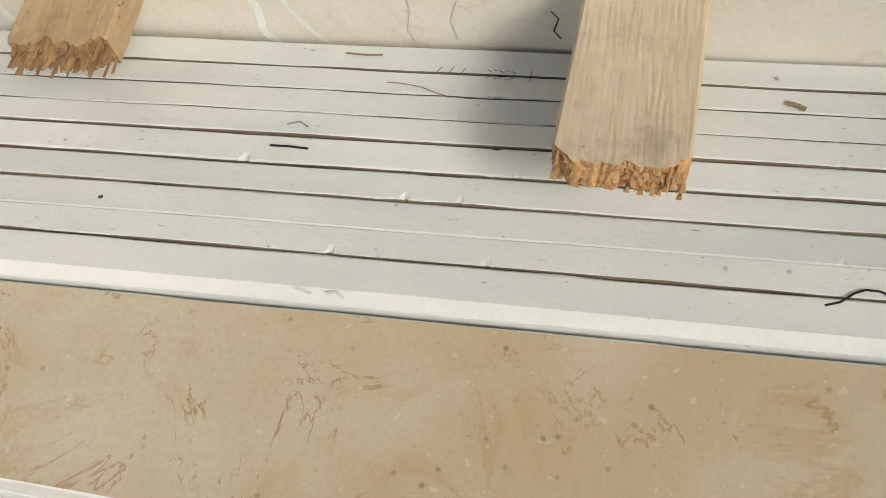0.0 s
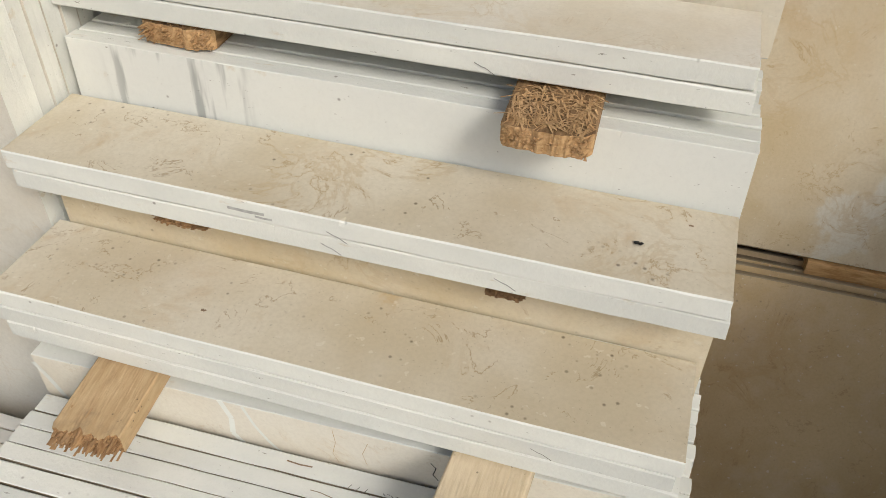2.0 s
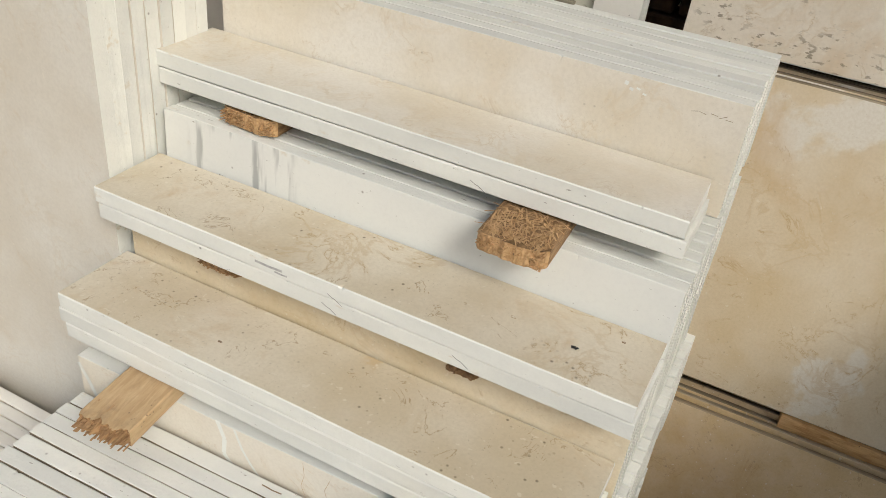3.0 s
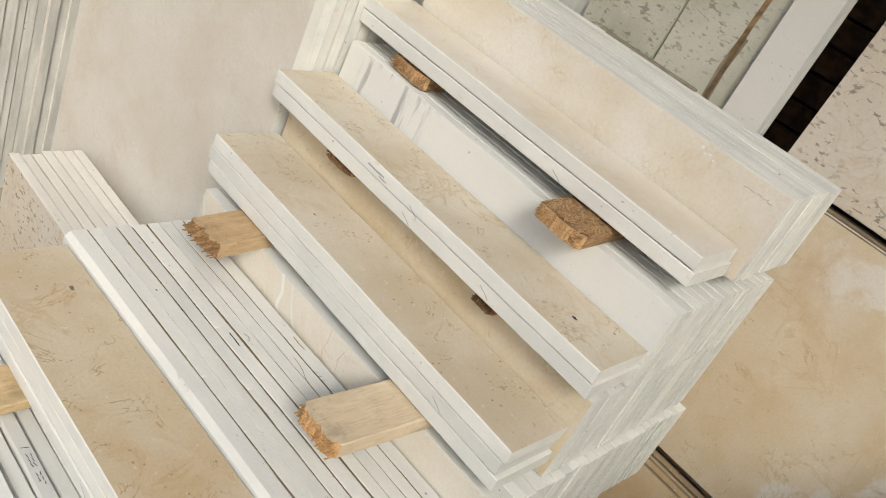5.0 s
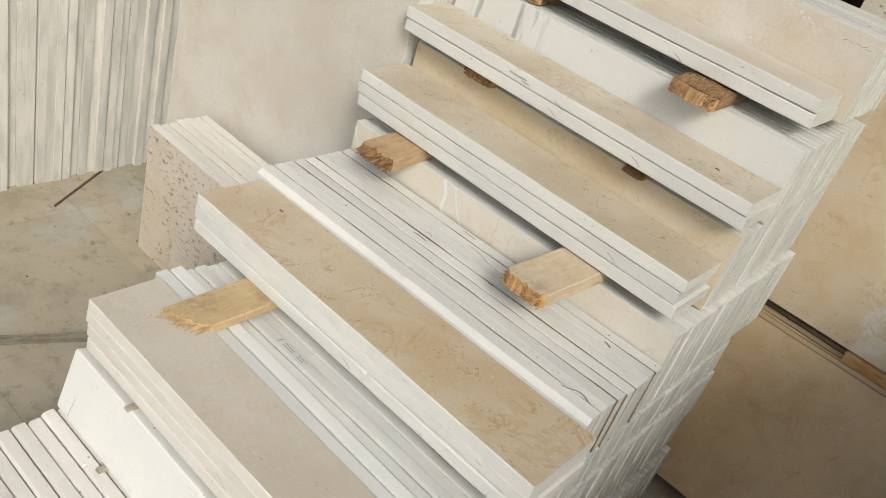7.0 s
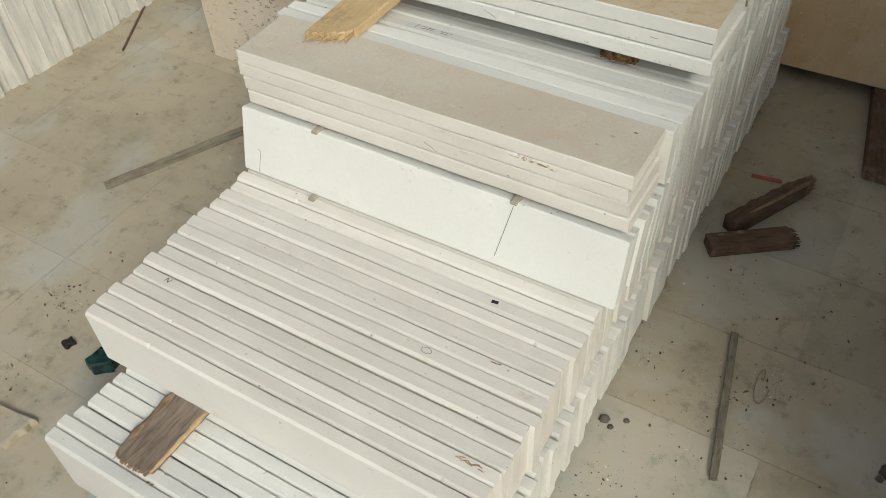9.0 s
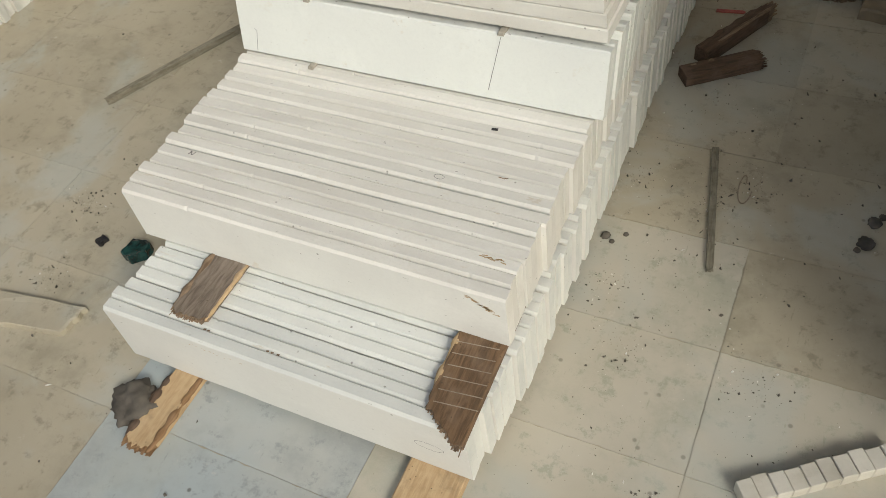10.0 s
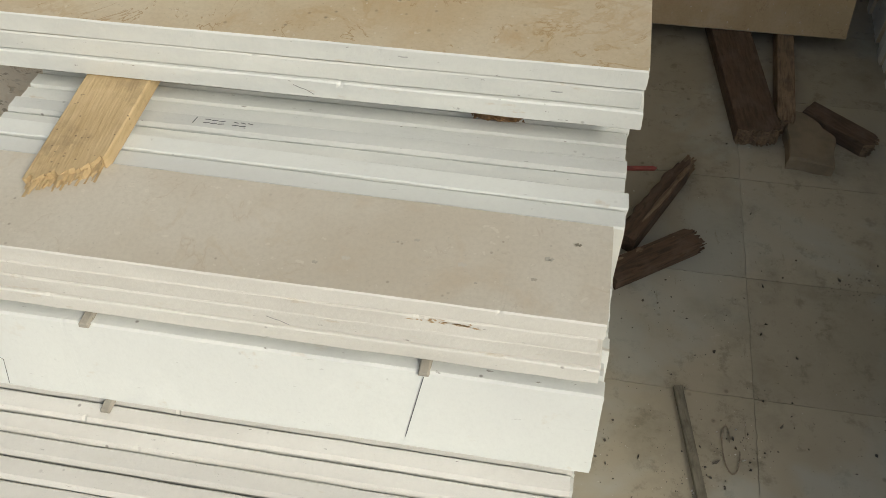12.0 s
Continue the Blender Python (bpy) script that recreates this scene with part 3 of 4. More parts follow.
pack_b = flat_pack(rng, 2, 0.0, 0.637, 0.070, 0.176, 0.752, [WHITE, PALE], "pale beige polished marble slab with brown veins lying flat", PILE)
row_7 = standing_row(rng, 0.004, 0.639, 0.179, BACK, 0.693, 0.116, [WHITE, WHITE], STRIP, PILE, dx=0.0015, dz=0.0008, front=0.0012, first=[WHITE, STAINED],
                     first_label="white marble strip with grey water stains standing on edge", lean=2.0)
pack_t = flat_pack(rng, 2, -0.010, 0.622, 0.191, 0.292, 0.877, [WHITE, TOPPALE], "pale beige polished marble slab lying flat near the top", PILE)
row_8 = standing_row(rng, 0.004, 0.638, 0.296, BACK, 0.833, 0.125, [WHITE, WHITE], STRIP, PILE, first=[WHITE, TOPPALE],
                     first_label="pale cream marble strip standing on edge at the top", front=0.0007, dz=0.0003, dx=0.002)

# ---- battens between the layers ----
SPACER = "wooden spacers in the pile"


def batten(label, x_tail, x_tip, y_tip, width, z, thick, mats, ragged=0.01, y_tail=0.40, **more):
    return plank(rng, "wooden_batten", label, (x_tail, y_tail), (x_tip, y_tip), width, z, thick, mats, group=SPACER, ragged=ragged, **more)


bark_log = batten("weathered timber with dark bark under the lowest strips", 0.230, 0.196, -1.095, 0.046, 0.0, 0.0155, [TANPINE, COIR], 0.012, splinters=30, splits=6)
bark_rim(rng, bark_log, "bark", 0.925, 1.0, -0.022, 0.011, 0.011, 1.495, DARKWOOD, "dark rough bark")
bark_rim(rng, bark_log, "bark", 0.91, 1.002, 0.021, 0.007, 0.013, 1.495, COIR, "dark rough bark")
batten("weathered brown timber under the lowest strips", 0.590, 0.594, -1.055, 0.078, 0.0, 0.0155, [TANPINE, OLDWOOD], 0.006)
grey_spacer = batten("grey weathered wooden spacer with a rounded worn end", 0.255, 0.234, -0.952, 0.058, 0.134, 0.0105, [DUSKWOOD, OLDWOOD], 0.007, splinters=20, splits=5)
bark_rim(rng, grey_spacer, "pale_edge", 0.90, 0.998, 0.028, 0.006, 0.0075, 1.352, TANPINE, "pale split edge")
bark_rim(rng, grey_spacer, "bark", 0.90, 1.0, -0.026, 0.0065, 0.0085, 1.352, OLDWOOD, "grey worn bark")
ribbed = batten("dark brown ribbed wooden spacer with a torn pointed end", 0.590, 0.617, -0.980, 0.062, 0.134, 0.0105, [RIBWOOD, OLDWOOD], 0.006, slant=0.045, splinters=20)
bark_rim(rng, ribbed, "pale_edge", 0.90, 0.975, -0.030, 0.0055, 0.007, 1.380, TANPINE, "yellowish split edge")
batten("golden torn pine batten poking out under a slab", 0.190, 0.196, -0.436, 0.068, 0.419, 0.0145, [GOLDPINE, GOLDPINE], 0.016, y_tail=-0.2, taper=0.12, slant=-0.035, splinters=14, splits=24)
batten("yellow pine batten under a slab", 0.545, 0.545, -0.290, 0.050, 0.406, 0.0265, [COIR, COIR], 0.003, y_tail=-0.2)
batten("pale pine batten with a torn orange end", 0.486, 0.474, -0.128, 0.070, 0.558, 0.022, [PINE, RAWPINE], 0.007, y_tail=0.09, splits=8)
batten("pale tan batten with a splintered, notched end", 0.120, 0.136, -0.078, 0.066, 0.558, 0.022, [TANPINE, FIBRE], 0.014, y_tail=0.09, splinters=40, splits=24)
batten("brown fibrous spacer under a slab", 0.160, 0.160, 0.085, 0.058, 0.692, 0.0145, [FIBRE, FIBRE], 0.004, fuzz=40)
batten("dark fibrous spacer under a slab", 0.465, 0.465, 0.084, 0.034, 0.692, 0.0145, [FIBRE, COIR], 0.004, fuzz=30)
batten("fibrous brown batten end under the top slab", 0.468, 0.478, 0.129, 0.073, 0.811, 0.020, [MATTED, STRAND], 0.005, splinters=60, fuzz=300)
batten("fibrous brown batten end under the top slab", 0.118, 0.118, 0.194, 0.076, 0.811, 0.020, [MATTED, STRAND], 0.005, fuzz=130)

top_mark(ribbed, "saw_mark", [[(0.586 + 0.0016 * k, -0.868 - 0.017 * k), (0.640 + 0.0016 * k, -0.862 - 0.017 * k)] for k in range(6)], 0.1452, 0.0014, GREYWOOD, "pale saw marks across the wood")

# ---- slabs leaning at the pile's west side ----


def upright_pack(n, x0, x1, y0, z0, h, lean, mats, label, group, th=0.02, first=None, dh=0.004):
    """Large slabs standing on edge face to face, the first nearest to the front."""
    out = []
    for i in range(n):
        me = slab_mesh("standing_slab", x1 - x0, th - 0.0012, h - rng.uniform(0, dh), first if i == 0 and first else mats, rng, ch=0.0015, segs=12)
        ob = new("standing_slab", me)
        ob.matrix_basis = pose(x0 + (rng.uniform(-0.004, 0.004) if i else 0), y0 + i * th / math.cos(radians(lean)), z0, -lean, 0, 0)
        tagged(ob, label, "marble slab", group)
        out.append(ob)
    return out


def face_line(ob, name, pts, width, material, label):
    """A line drawn on a piece's front face, points in x and height up the face."""
    bm = bmesh.new()
    stroke(bm, pts, width)
    bmesh.ops.transform(bm, matrix=ob.matrix_basis @ Matrix.Rotation(radians(90), 4, "X") @ Matrix.Translation((0, 0, 0.0007)), verts=bm.verts)
    return part(name, bm, material, ob, label)


upright_pack(7, -0.466, -0.012, -0.067, 0.0, 0.308, 0, [WARM_WHITE, SPECKLED], "pitted beige marble slab standing on edge beside the pile", "pitted panels")
upright_pack(9, -0.645, -0.006, 0.100, 0.0, 1.25, 0, [WHITE, TALL], "tall cream marble slab with soft brown clouds standing upright", "tall cream panels")


def edge_row(y0, y1, x, h, label, group):
    """Tall panels side by side, their long white edges to the east."""
    y = y0
    while y < y1:
        me = slab_mesh("standing_slab", 0.30, 0.0195, h - rng.uniform(0, 0.02), [GREYED, WARM_WHITE], rng, segs=4, chips=2)
        ob = new("standing_slab", me)
        ob.matrix_basis = pose(x - 0.30 + rng.uniform(-0.006, 0.006), y, 0.0, 0, 0, rng.uniform(-0.3, 0.3))
        tagged(ob, label, "marble slab", group)
        y += 0.0205 + rng.uniform(0, 0.001)


edge_row(-0.42, 0.30, -0.775, 0.75, "tall white marble slab seen on its long sawn edge", "row of upright panels")

# ---- leaning panels behind and beside ----
upright_pack(6, 0.40, 1.060, 0.410, 0.0300, 0.379, 22.5, [DIRTYEDGE, BROWNSHADE], "ochre beige marble slab leaning back on timbers", "leaning panels behind the pile", th=0.018)
upright_pack(4, 0.30, 1.45, 0.592, 0.400, 0.480, 10, [DIRTYEDGE, OCHRE], "ochre beige marble slab leaning back, upper tier", "upper tier of leaning panels", th=0.018)
upright_pack(3, 0.49, 1.45, 0.690, 0.885, 0.60, 6, [WHITE, SPECKLED], "pitted beige marble slab leaning back, top tier", "top tier of leaning panels", th=0.018)
upright_pack(2, 0.349, 0.422, 0.700, 0.60, 0.80, 3, [BRIGHT, FACE], "narrow white marble slab standing upright behind the pile", "narrow panels behind the pile")
moss_right = upright_pack(2, 0.183, 0.346, 0.712, 0.60, 0.80, 3, [GREENISH, MOSS], "mossy pitted grey-green marble slab behind the pile", "mossy panels behind the pile")
upright_pack(2, 0.010, 0.180, 0.706, 0.60, 0.80, 3, [GREENISH, MOSS], "mossy pitted grey-green marble slab behind the pile", "mossy panels behind the pile")
upright_pack(2, -0.20, 0.004, 0.720, 0.60, 0.80, 3, [GREENISH, GREYED], "grey stained marble slab standing behind the pile", "mossy panels behind the pile")
face_line(moss_right[0], "rust_streak", [(0.119, 0.06), (0.121, 0.20), (0.124, 0.34), (0.123, 0.44), (0.127, 0.52)], 0.010, RUST, "brown rusty streak down the slab")
face_line(moss_right[0], "rust_streak", [(0.124, 0.30), (0.121, 0.36), (0.126, 0.42)], 0.016, DIRTYEDGE, "brown rusty stain")
plank(rng, "wooden_batten", "reddish brown timber between two tiers of panels", (0.80, 0.612), (1.30, 0.612), 0.05, 0.362, 0.036, [RAWPINE, RAWPINE])


def brick_stack(x0, y, columns, courses):
    """A dark stack of old bricks, seen through the gap between the panels."""
    stack = tagged(new("brick_stack"), "dark stack of old bricks in deep shade behind the panels", "brick stack")
    stack.location = (x0, y, 0)
    bm = bmesh.new()
    vs = box_into(bm, (0, 0, 0), (0.198, 0.095, 0.050))
    for v in vs:
        v.co += Vector((rng.uniform(-0.003, 0.003), rng.uniform(-0.004, 0.004), rng.uniform(-0.003, 0)))
    bmesh.ops.bevel(bm, geom=bm.edges[:], offset=0.004, segments=1, affect="EDGES")
    me = finish("brick", bm, BRICK)
    for c in range(courses):
        for k in range(columns):
            ob = new("brick", me)
            ob.parent = stack
            ob.location = (0.204 * k + 0.1 * (c % 2) + rng.uniform(-0.006, 0.006), rng.uniform(-0.012, 0.012), 0.0555 * c)
            ob.rotation_euler = (0, 0, radians(rng.uniform(-3, 3)))


brick_stack(0.12, 0.98, 4, 29)


def shade_stack(x, y0, y1, h):
    """Tall slabs on edge close to the east, set there to shade the floor between."""
    y = y0
    while y < y1:
        me = slab_mesh("standing_slab", 0.60, 0.0195, h - rng.uniform(0, 0.02), [WARM_WHITE, OCHRE], rng, segs=4, chips=2)
        ob = new("standing_slab", me)
        ob.matrix_basis = pose(x + rng.uniform(-0.005, 0.005), y, 0.0)
        tagged(ob, "tall dusty marble slab on edge to the east, set to shade the floor", "marble slab", "upright slabs to the east")
        y += 0.0212


# Only this stack's west edge is known; its height is set for the shade.
shade_stack(1.125, -0.10, 0.56, 0.84)
# Wholly unseen stack, added to keep the sun off the eastern floor.
shade_stack(1.27, -0.86, -0.12, 1.04)

# ---- marks and nicks on single strips ----

def at_row(row, y):
    return min(row, key=lambda o: abs(o.matrix_basis.translation.y + 0.01 - y))


def row_top(ob):
    return ob.matrix_basis.translation.z + max(c[2] for c in ob.bound_box) + 0.0007


def arc(cx, cy, rx, ry, a0, a1, n=12):
    return [(cx + rx * math.cos(radians(a0 + (a1 - a0) * i / n)), cy + ry * math.sin(radians(a0 + (a1 - a0) * i / n))) for i in range(n + 1)]


def strip_mark(row, y, name, lines, width, material, label):
    ob = at_row(row, y)
    mid = ob.matrix_basis.translation.y + 0.0105
    lines = [[(px, mid + py) for px, py in line] for line in lines]
    return top_mark(ob, name, lines, row_top(ob), width, material, label)


strip_mark(row_4, -0.150, "crack", [[(0.590, 0.001), (0.598, 0.004), (0.605, 0.010), (0.611, 0.013), (0.619, 0.013), (0.627, 0.009), (0.631, 0.005)]], 0.0014, INK, "short dark curved crack")
strip_mark(row_1, -0.594, "ink_blot", [[(0.527, 0.0), (0.536, 0.001)]], 0.005, INK, "small black ink blot")
strip_mark(row_1, -0.761, "pen_mark", [[(0.140, -0.003), (0.142, 0.004), (0.146, -0.003), (0.149, 0.004)]], 0.0011, INK, "small black pen mark")
strip_mark(row_1, -0.690, "pencil_ring", [arc(0.497, 0.0, 0.007, 0.004, 0, 360, 16)], 0.0006, GRAPHITE, "faint pencil ring")
strip_mark(row_1, -0.678, "nick", [[(0.570, 0.002), (0.576, 0.0015), (0.583, 0.003)]], 0.0016, OLDWOOD, "brown chipped nick")
strip_mark(row_1, -0.800, "nick", [[(0.596 + 0.0035 * i, 0.002 * math.sin(i * 2.1)), (0.603 + 0.0035 * i, 0.003 * math.sin(i * 1.3))] for i in range(9)], 0.0014, TANPINE, "brown rusty stain")
# pale broken veins and thin brown ones on the cream strip
face_line(row_5[0], "pale_vein", [(0.205, 0.152), (0.214, 0.128), (0.212, 0.104), (0.222, 0.092)], 0.006, BRIGHT, "pale broken vein")
face_line(row_5[0], "pale_vein", [(0.228, 0.150), (0.238, 0.124), (0.249, 0.106), (0.262, 0.091)], 0.0035, BRIGHT, "pale broken vein")
face_line(row_5[0], "pale_vein", [(0.000, 0.140), (0.012, 0.118), (0.022, 0.094), (0.034, 0.078)], 0.006, BRIGHT, "pale broken vein")
face_line(row_5[0], "brown_vein", [(0.318, 0.148), (0.320, 0.130), (0.316, 0.112), (0.321, 0.100)], 0.0005, TANPINE, "thin brown vein")
face_line(row_5[0], "brown_vein", [(0.352, 0.140), (0.346, 0.122), (0.350, 0.106)], 0.0005, TANPINE, "thin brown vein")
face_line(row_5[0], "crack", [(0.412, 0.134), (0.417, 0.128), (0.414, 0.117), (0.419, 0.110)], 0.0010, INK, "short dark crack")
# chipped spots on the top strip's face and scratches by its end
for cx, cz, cw in ((0.508, 0.116, 0.004), (0.514, 0.111, 0.003), (0.521, 0.113, 0.002), (0.528, 0.109, 0.002)):
    face_line(row_8[0], "chip", [(cx, cz), (cx + 0.004, cz - 0.001)], cw, BRIGHT, "small pale chip")
for cx in (0.578, 0.586, 0.597, 0.606, 0.612):
    face_line(row_8[0], "scratch", [(cx, 0.108 + 0.003 * math.sin(cx * 900)), (cx + 0.007, 0.107 + 0.002 * math.sin(cx * 500))], 0.0006, GREYWOOD, "thin grey scratch")
# dark scuffs on the white edges
for ob, x0, z0, w, h in ((pack_b[0], 0.225, 0.010, 0.034, 0.0030), (pack_b[0], 0.250, 0.006, 0.016, 0.0022), (pack_d[1], 0.560, 0.012, 0.010, 0.0012), (pack_d[0], 0.43, 0.013, 0.008, 0.0014)):
    face_line(ob, "scuff", [(x0, z0), (x0 + w * 0.5, z0 - 0.0006), (x0 + w, z0 - 0.0002)], h, SCUFF, "blurred grey scuff")
# thin cracks down the edges of the slabs and strips, and specks on their tops
for ob, x0, z0 in ((pack_b[1], 0.305, 0.012), (pack_b[0], 0.315, 0.006), (pack_b[1], 0.455, 0.014), (pack_a[1], 0.515, 0.012), (pack_t[1], 0.41, 0.010), (pack_c[2], 0.29, 0.012), (pack_d[2], 0.33, 0.014)):
    face_line(ob, "crack", [(x0, z0), (x0 + 0.006, z0 - 0.003), (x0 + 0.010, z0 - 0.004), (x0 + 0.018, z0 - 0.009)], 0.0008, GREYMARK, "hairline grey crack")
strip_mark(row_4, -0.031, "crack", [[(0.320, 0.006), (0.330, 0.006), (0.344, 0.004), (0.352, 0.001), (0.365, -0.003)]], 0.0008, OLDWOOD, "thin brown crack")
strip_mark(row_4, -0.072, "chip", [[(0.262, 0.004), (0.270, 0.007), (0.277, 0.003)]], 0.0012, GREYMARK, "small grey chip")
strip_mark(row_4, -0.092, "nick", [[(0.255, 0.009), (0.268, 0.0095), (0.281, 0.009)]], 0.0018, INK, "dark nick along a joint")
strip_mark(row_4, -0.180, "chip", [[(0.318, 0.002), (0.325, 0.004), (0.330, 0.000)], [(0.300, 0.003), (0.310, 0.001)]], 0.0016, BRIGHT, "small pale chip")
strip_mark(row_4, -0.010, "nick", [[(0.286, 0.009), (0.300, 0.0085), (0.312, 0.0095)]], 0.0016, OLDWOOD, "brown crumbled nick")
for cx in (0.262, 0.268, 0.360, 0.367, 0.376):
    strip_mark(row_0, -0.967, "nick", [[(cx, 0.0085), (cx + 0.004, 0.0095)]], 0.0024, OLDWOOD, "dark nick along a joint")
face_line(row_0[0], "pencil_ring", arc(0.487, 0.056, 0.020, 0.008, 0, 360, 20), 0.0006, GRAPHITE, "faint pencil ring")
# two short lines of pencilled figures too faint to read
faint = [[(0.352 + 0.004 * i, -0.002), (0.3545 + 0.004 * i, 0.003 * (-1) ** i)] for i in range(6)]
faint += [[(0.385 + 0.004 * i, 0.003), (0.388 + 0.004 * i, 0.001 + 0.002 * (i % 2))] for i in range(5)] + [[(0.385 + 0.004 * i, -0.004), (0.388 + 0.004 * i, -0.002 - 0.002 * (i % 2))] for i in range(5)]
faint += [[(0.414, -0.005), (0.414, 0.004)]]
strip_mark(row_4, 0.0, "pencil_bars", faint, 0.0006, GRAPHITE, "faint grey pencil bars")
strip_mark(row_3b, -0.322, "pencil_bars", [[(0.266, -0.005), (0.268, 0.004)]] + [[(0.276 + 0.007 * i, 0.002 - 0.001 * i), (0.282 + 0.007 * i, 0.002)] for i in range(3)] + [[(0.276 + 0.007 * i, -0.003), (0.282 + 0.007 * i, -0.002)] for i in range(3)] + [[(0.304 + 0.007 * i, 0.002), (0.309 + 0.007 * i, 0.001)] for i in range(3)] + [[(0.304 + 0.007 * i, -0.003), (0.310 + 0.007 * i, -0.002)] for i in range(2)], 0.0010, GRAPHITE, "grey pencil bars")
strip_mark(row_4, -0.135, "ink_blot", [[(0.154, 0.0), (0.157, 0.001)]], 0.0022, GRAPHITE, "small grey spot")
strip_mark(row_4, -0.03, "nick", [[(0.572, 0.013), (0.578, 0.012), (0.584, 0.009)]], 0.0036, OLDWOOD, "brown chipped nick")


def front_stain(ob, x0, x1, z0, z1, n, size, label):
    """Rusty flecks strewn over a piece's front face, denser to its end."""
    bm = bmesh.new()
    y = ob.matrix_basis.translation.y - 0.0006
    for _ in range(n):
        s = rng.random() ** 0.7
        cx, cz = x0 + (x1 - x0) * s, z0 + (z1 - z0) * s + rng.gauss(0, 0.0016)
        w, h = rng.uniform(0.4, 1.6) * size, rng.uniform(0.15, 0.4) * size
        bm.faces.new([bm.verts.new((cx + dx * w, y, cz + dz * h)) for dx, dz in ((-1, -0.3), (0.2, -1), (1, 0.2), (-0.1, 1))])
    return part("stain", bm, TANPINE, ob, label)


front_stain(row_1[0], 0.600, 0.640, 0.224, 0.204, 34, 0.0030, "brown rusty scratches")
front_stain(pack_c[1], 0.500, 0.560, 0.3965, 0.3965, 26, 0.0030, "orange rusty stain")
front_stain(row_0[0], 0.230, 0.330, 0.120, 0.112, 14, 0.0024, "faint brown scratches")


def slab_dot(ob, x, y, r, material, label):
    """A dark pit in a slab's polished top."""
    top = ob.matrix_basis.translation.z + max(c[2] for c in ob.bound_box) + 0.0006
    return top_mark(ob, "pit", [[(x - r, y), (x + r * 0.3, y + r * 0.4), (x + r, y - r * 0.2)]], top, r * 1.3, material, label)


slab_dot(pack_b[0], 0.562, 0.115, 0.0032, INK, "small black pit")
slab_dot(pack_b[0], 0.600, 0.150, 0.0018, OLDWOOD, "small brown pit")
slab_dot(pack_d[0], 0.118, -0.231, 0.0036, GREYROD, "small dark pit")
slab_dot(pack_a[0], 0.203, 0.034, 0.0022, OLDWOOD, "small brown pit")
slab_dot(pack_c[0], 0.628, -0.439, 0.0022, GREYROD, "small dark pit")
for dx in range(9):
    slab_dot(pack_c[0], 0.40 + 0.027 * dx + 0.01 * math.sin(dx * 3), -0.47 + 0.018 * math.sin(dx * 5.0), 0.0011 + 0.0009 * (dx % 3), PALEDUST, "shallow grey pit")


face_line(row_2[0], "pencil_line", [(0.427, 0.092), (0.411, 0.014)], 0.0007, GRAPHITE, "thin slanting pencil line")
face_line(row_2[0], "pencil_line", [(0.028, 0.004), (0.032, 0.036), (0.028, 0.039)], 0.0006, GRAPHITE, "thin pencil line")


def wedge(x, y, z, label):
    bm = bmesh.new()
    vs = [bm.verts.new(p) for p in ((-0.005, -0.002, 0), (0.005, -0.002, 0), (0.006, 0.03, 0), (-0.006, 0.03, 0), (-0.004, -0.001, 0.005), (0.004, -0.001, 0.005), (0.004, 0.03, 0.004), (-0.004, 0.03, 0.004))]
    for q in ((3, 2, 1, 0), (4, 5, 6, 7), (0, 1, 5, 4), (1, 2, 6, 5), (2, 3, 7, 6), (3, 0, 4, 7)):
        bm.faces.new([vs[i] for i in q])
    bmesh.ops.bevel(bm, geom=bm.edges[:], offset=0.0008, segments=1, affect="EDGES")
    ob = new("spacer_wedge", finish("spacer_wedge", bm, WEDGESHADE))
    ob.location = (x, y, z)
    tagged(ob, label, "spacer", "small spacers")


for sx, sy, sz in ((0.218, -0.552, 0.236), (0.218, -0.520, 0.331), (0.517, -0.520, 0.331)):
    wedge(sx, sy, sz, "small grey wooden wedge between two marble layers")

plank(rng, "metal_strip", "thin grey metal strip lying on the back of the pile", (0.215, 0.476), (0.392, 0.476), 0.008, 0.9575, 0.004, [GREYROD, GREYROD], "metal strip", 0.001, 0)

# ---- things on the floor ----
plank(rng, "wooden_rod", "long thin grey wooden stick lying on the floor", (-0.185, -0.185), (-0.340, -0.513), 0.014, 0.0, 0.012, [GREYROD, GREYROD], "wooden stick", 0.003, 8)
plank(rng, "wooden_stick", "thin grey wooden stick lying on the floor", (0.784, -0.300), (0.832, -0.550), 0.011, 0.0, 0.008, [GREYROD, GREYROD], "wooden stick", 0.003, 8)
dark_offcut = plank(rng, "wooden_offcut", "dark splintered wood offcut on the floor", (0.708, -0.085), (0.795, 0.075), 0.030, 0.0, 0.030, [DARKWOOD, OLDWOOD], "wood offcut", 0.02, 40, taper=0.4)
brown_offcut = plank(rng, "wooden_offcut", "brown splintered wood offcut beside the pile", (0.690, -0.145), (0.805, -0.062), 0.036, 0.0, 0.022, [DARKWOOD, DARKWOOD], "wood offcut", 0.012, 40)
bark_rim(rng, dark_offcut, "bark", 0.0, 0.95, 0.010, 0.009, 0.026, 0.182, DARKWOOD, "dark split bark")
bark_rim(rng, dark_offcut, "splinter", 0.2, 1.04, -0.006, 0.005, 0.030, 0.182, OLDWOOD, "pale raised splinter")
bark_rim(rng, brown_offcut, "bark", 0.0, 0.98, 0.013, 0.008, 0.017, 0.142, OLDWOOD, "brown split bark")
bark_rim(rng, brown_offcut, "splinter", 0.1, 1.0, -0.012, 0.007, 0.015, 0.142, DARKWOOD, "dark split bark")
plank(rng, "wooden_plank", "dark brown plank under the leaning slabs", (0.850, 0.560), (0.905, 0.160), 0.066, 0.0, 0.0295, [DARKWOOD, OLDWOOD], "wooden plank", 0.008, 30)
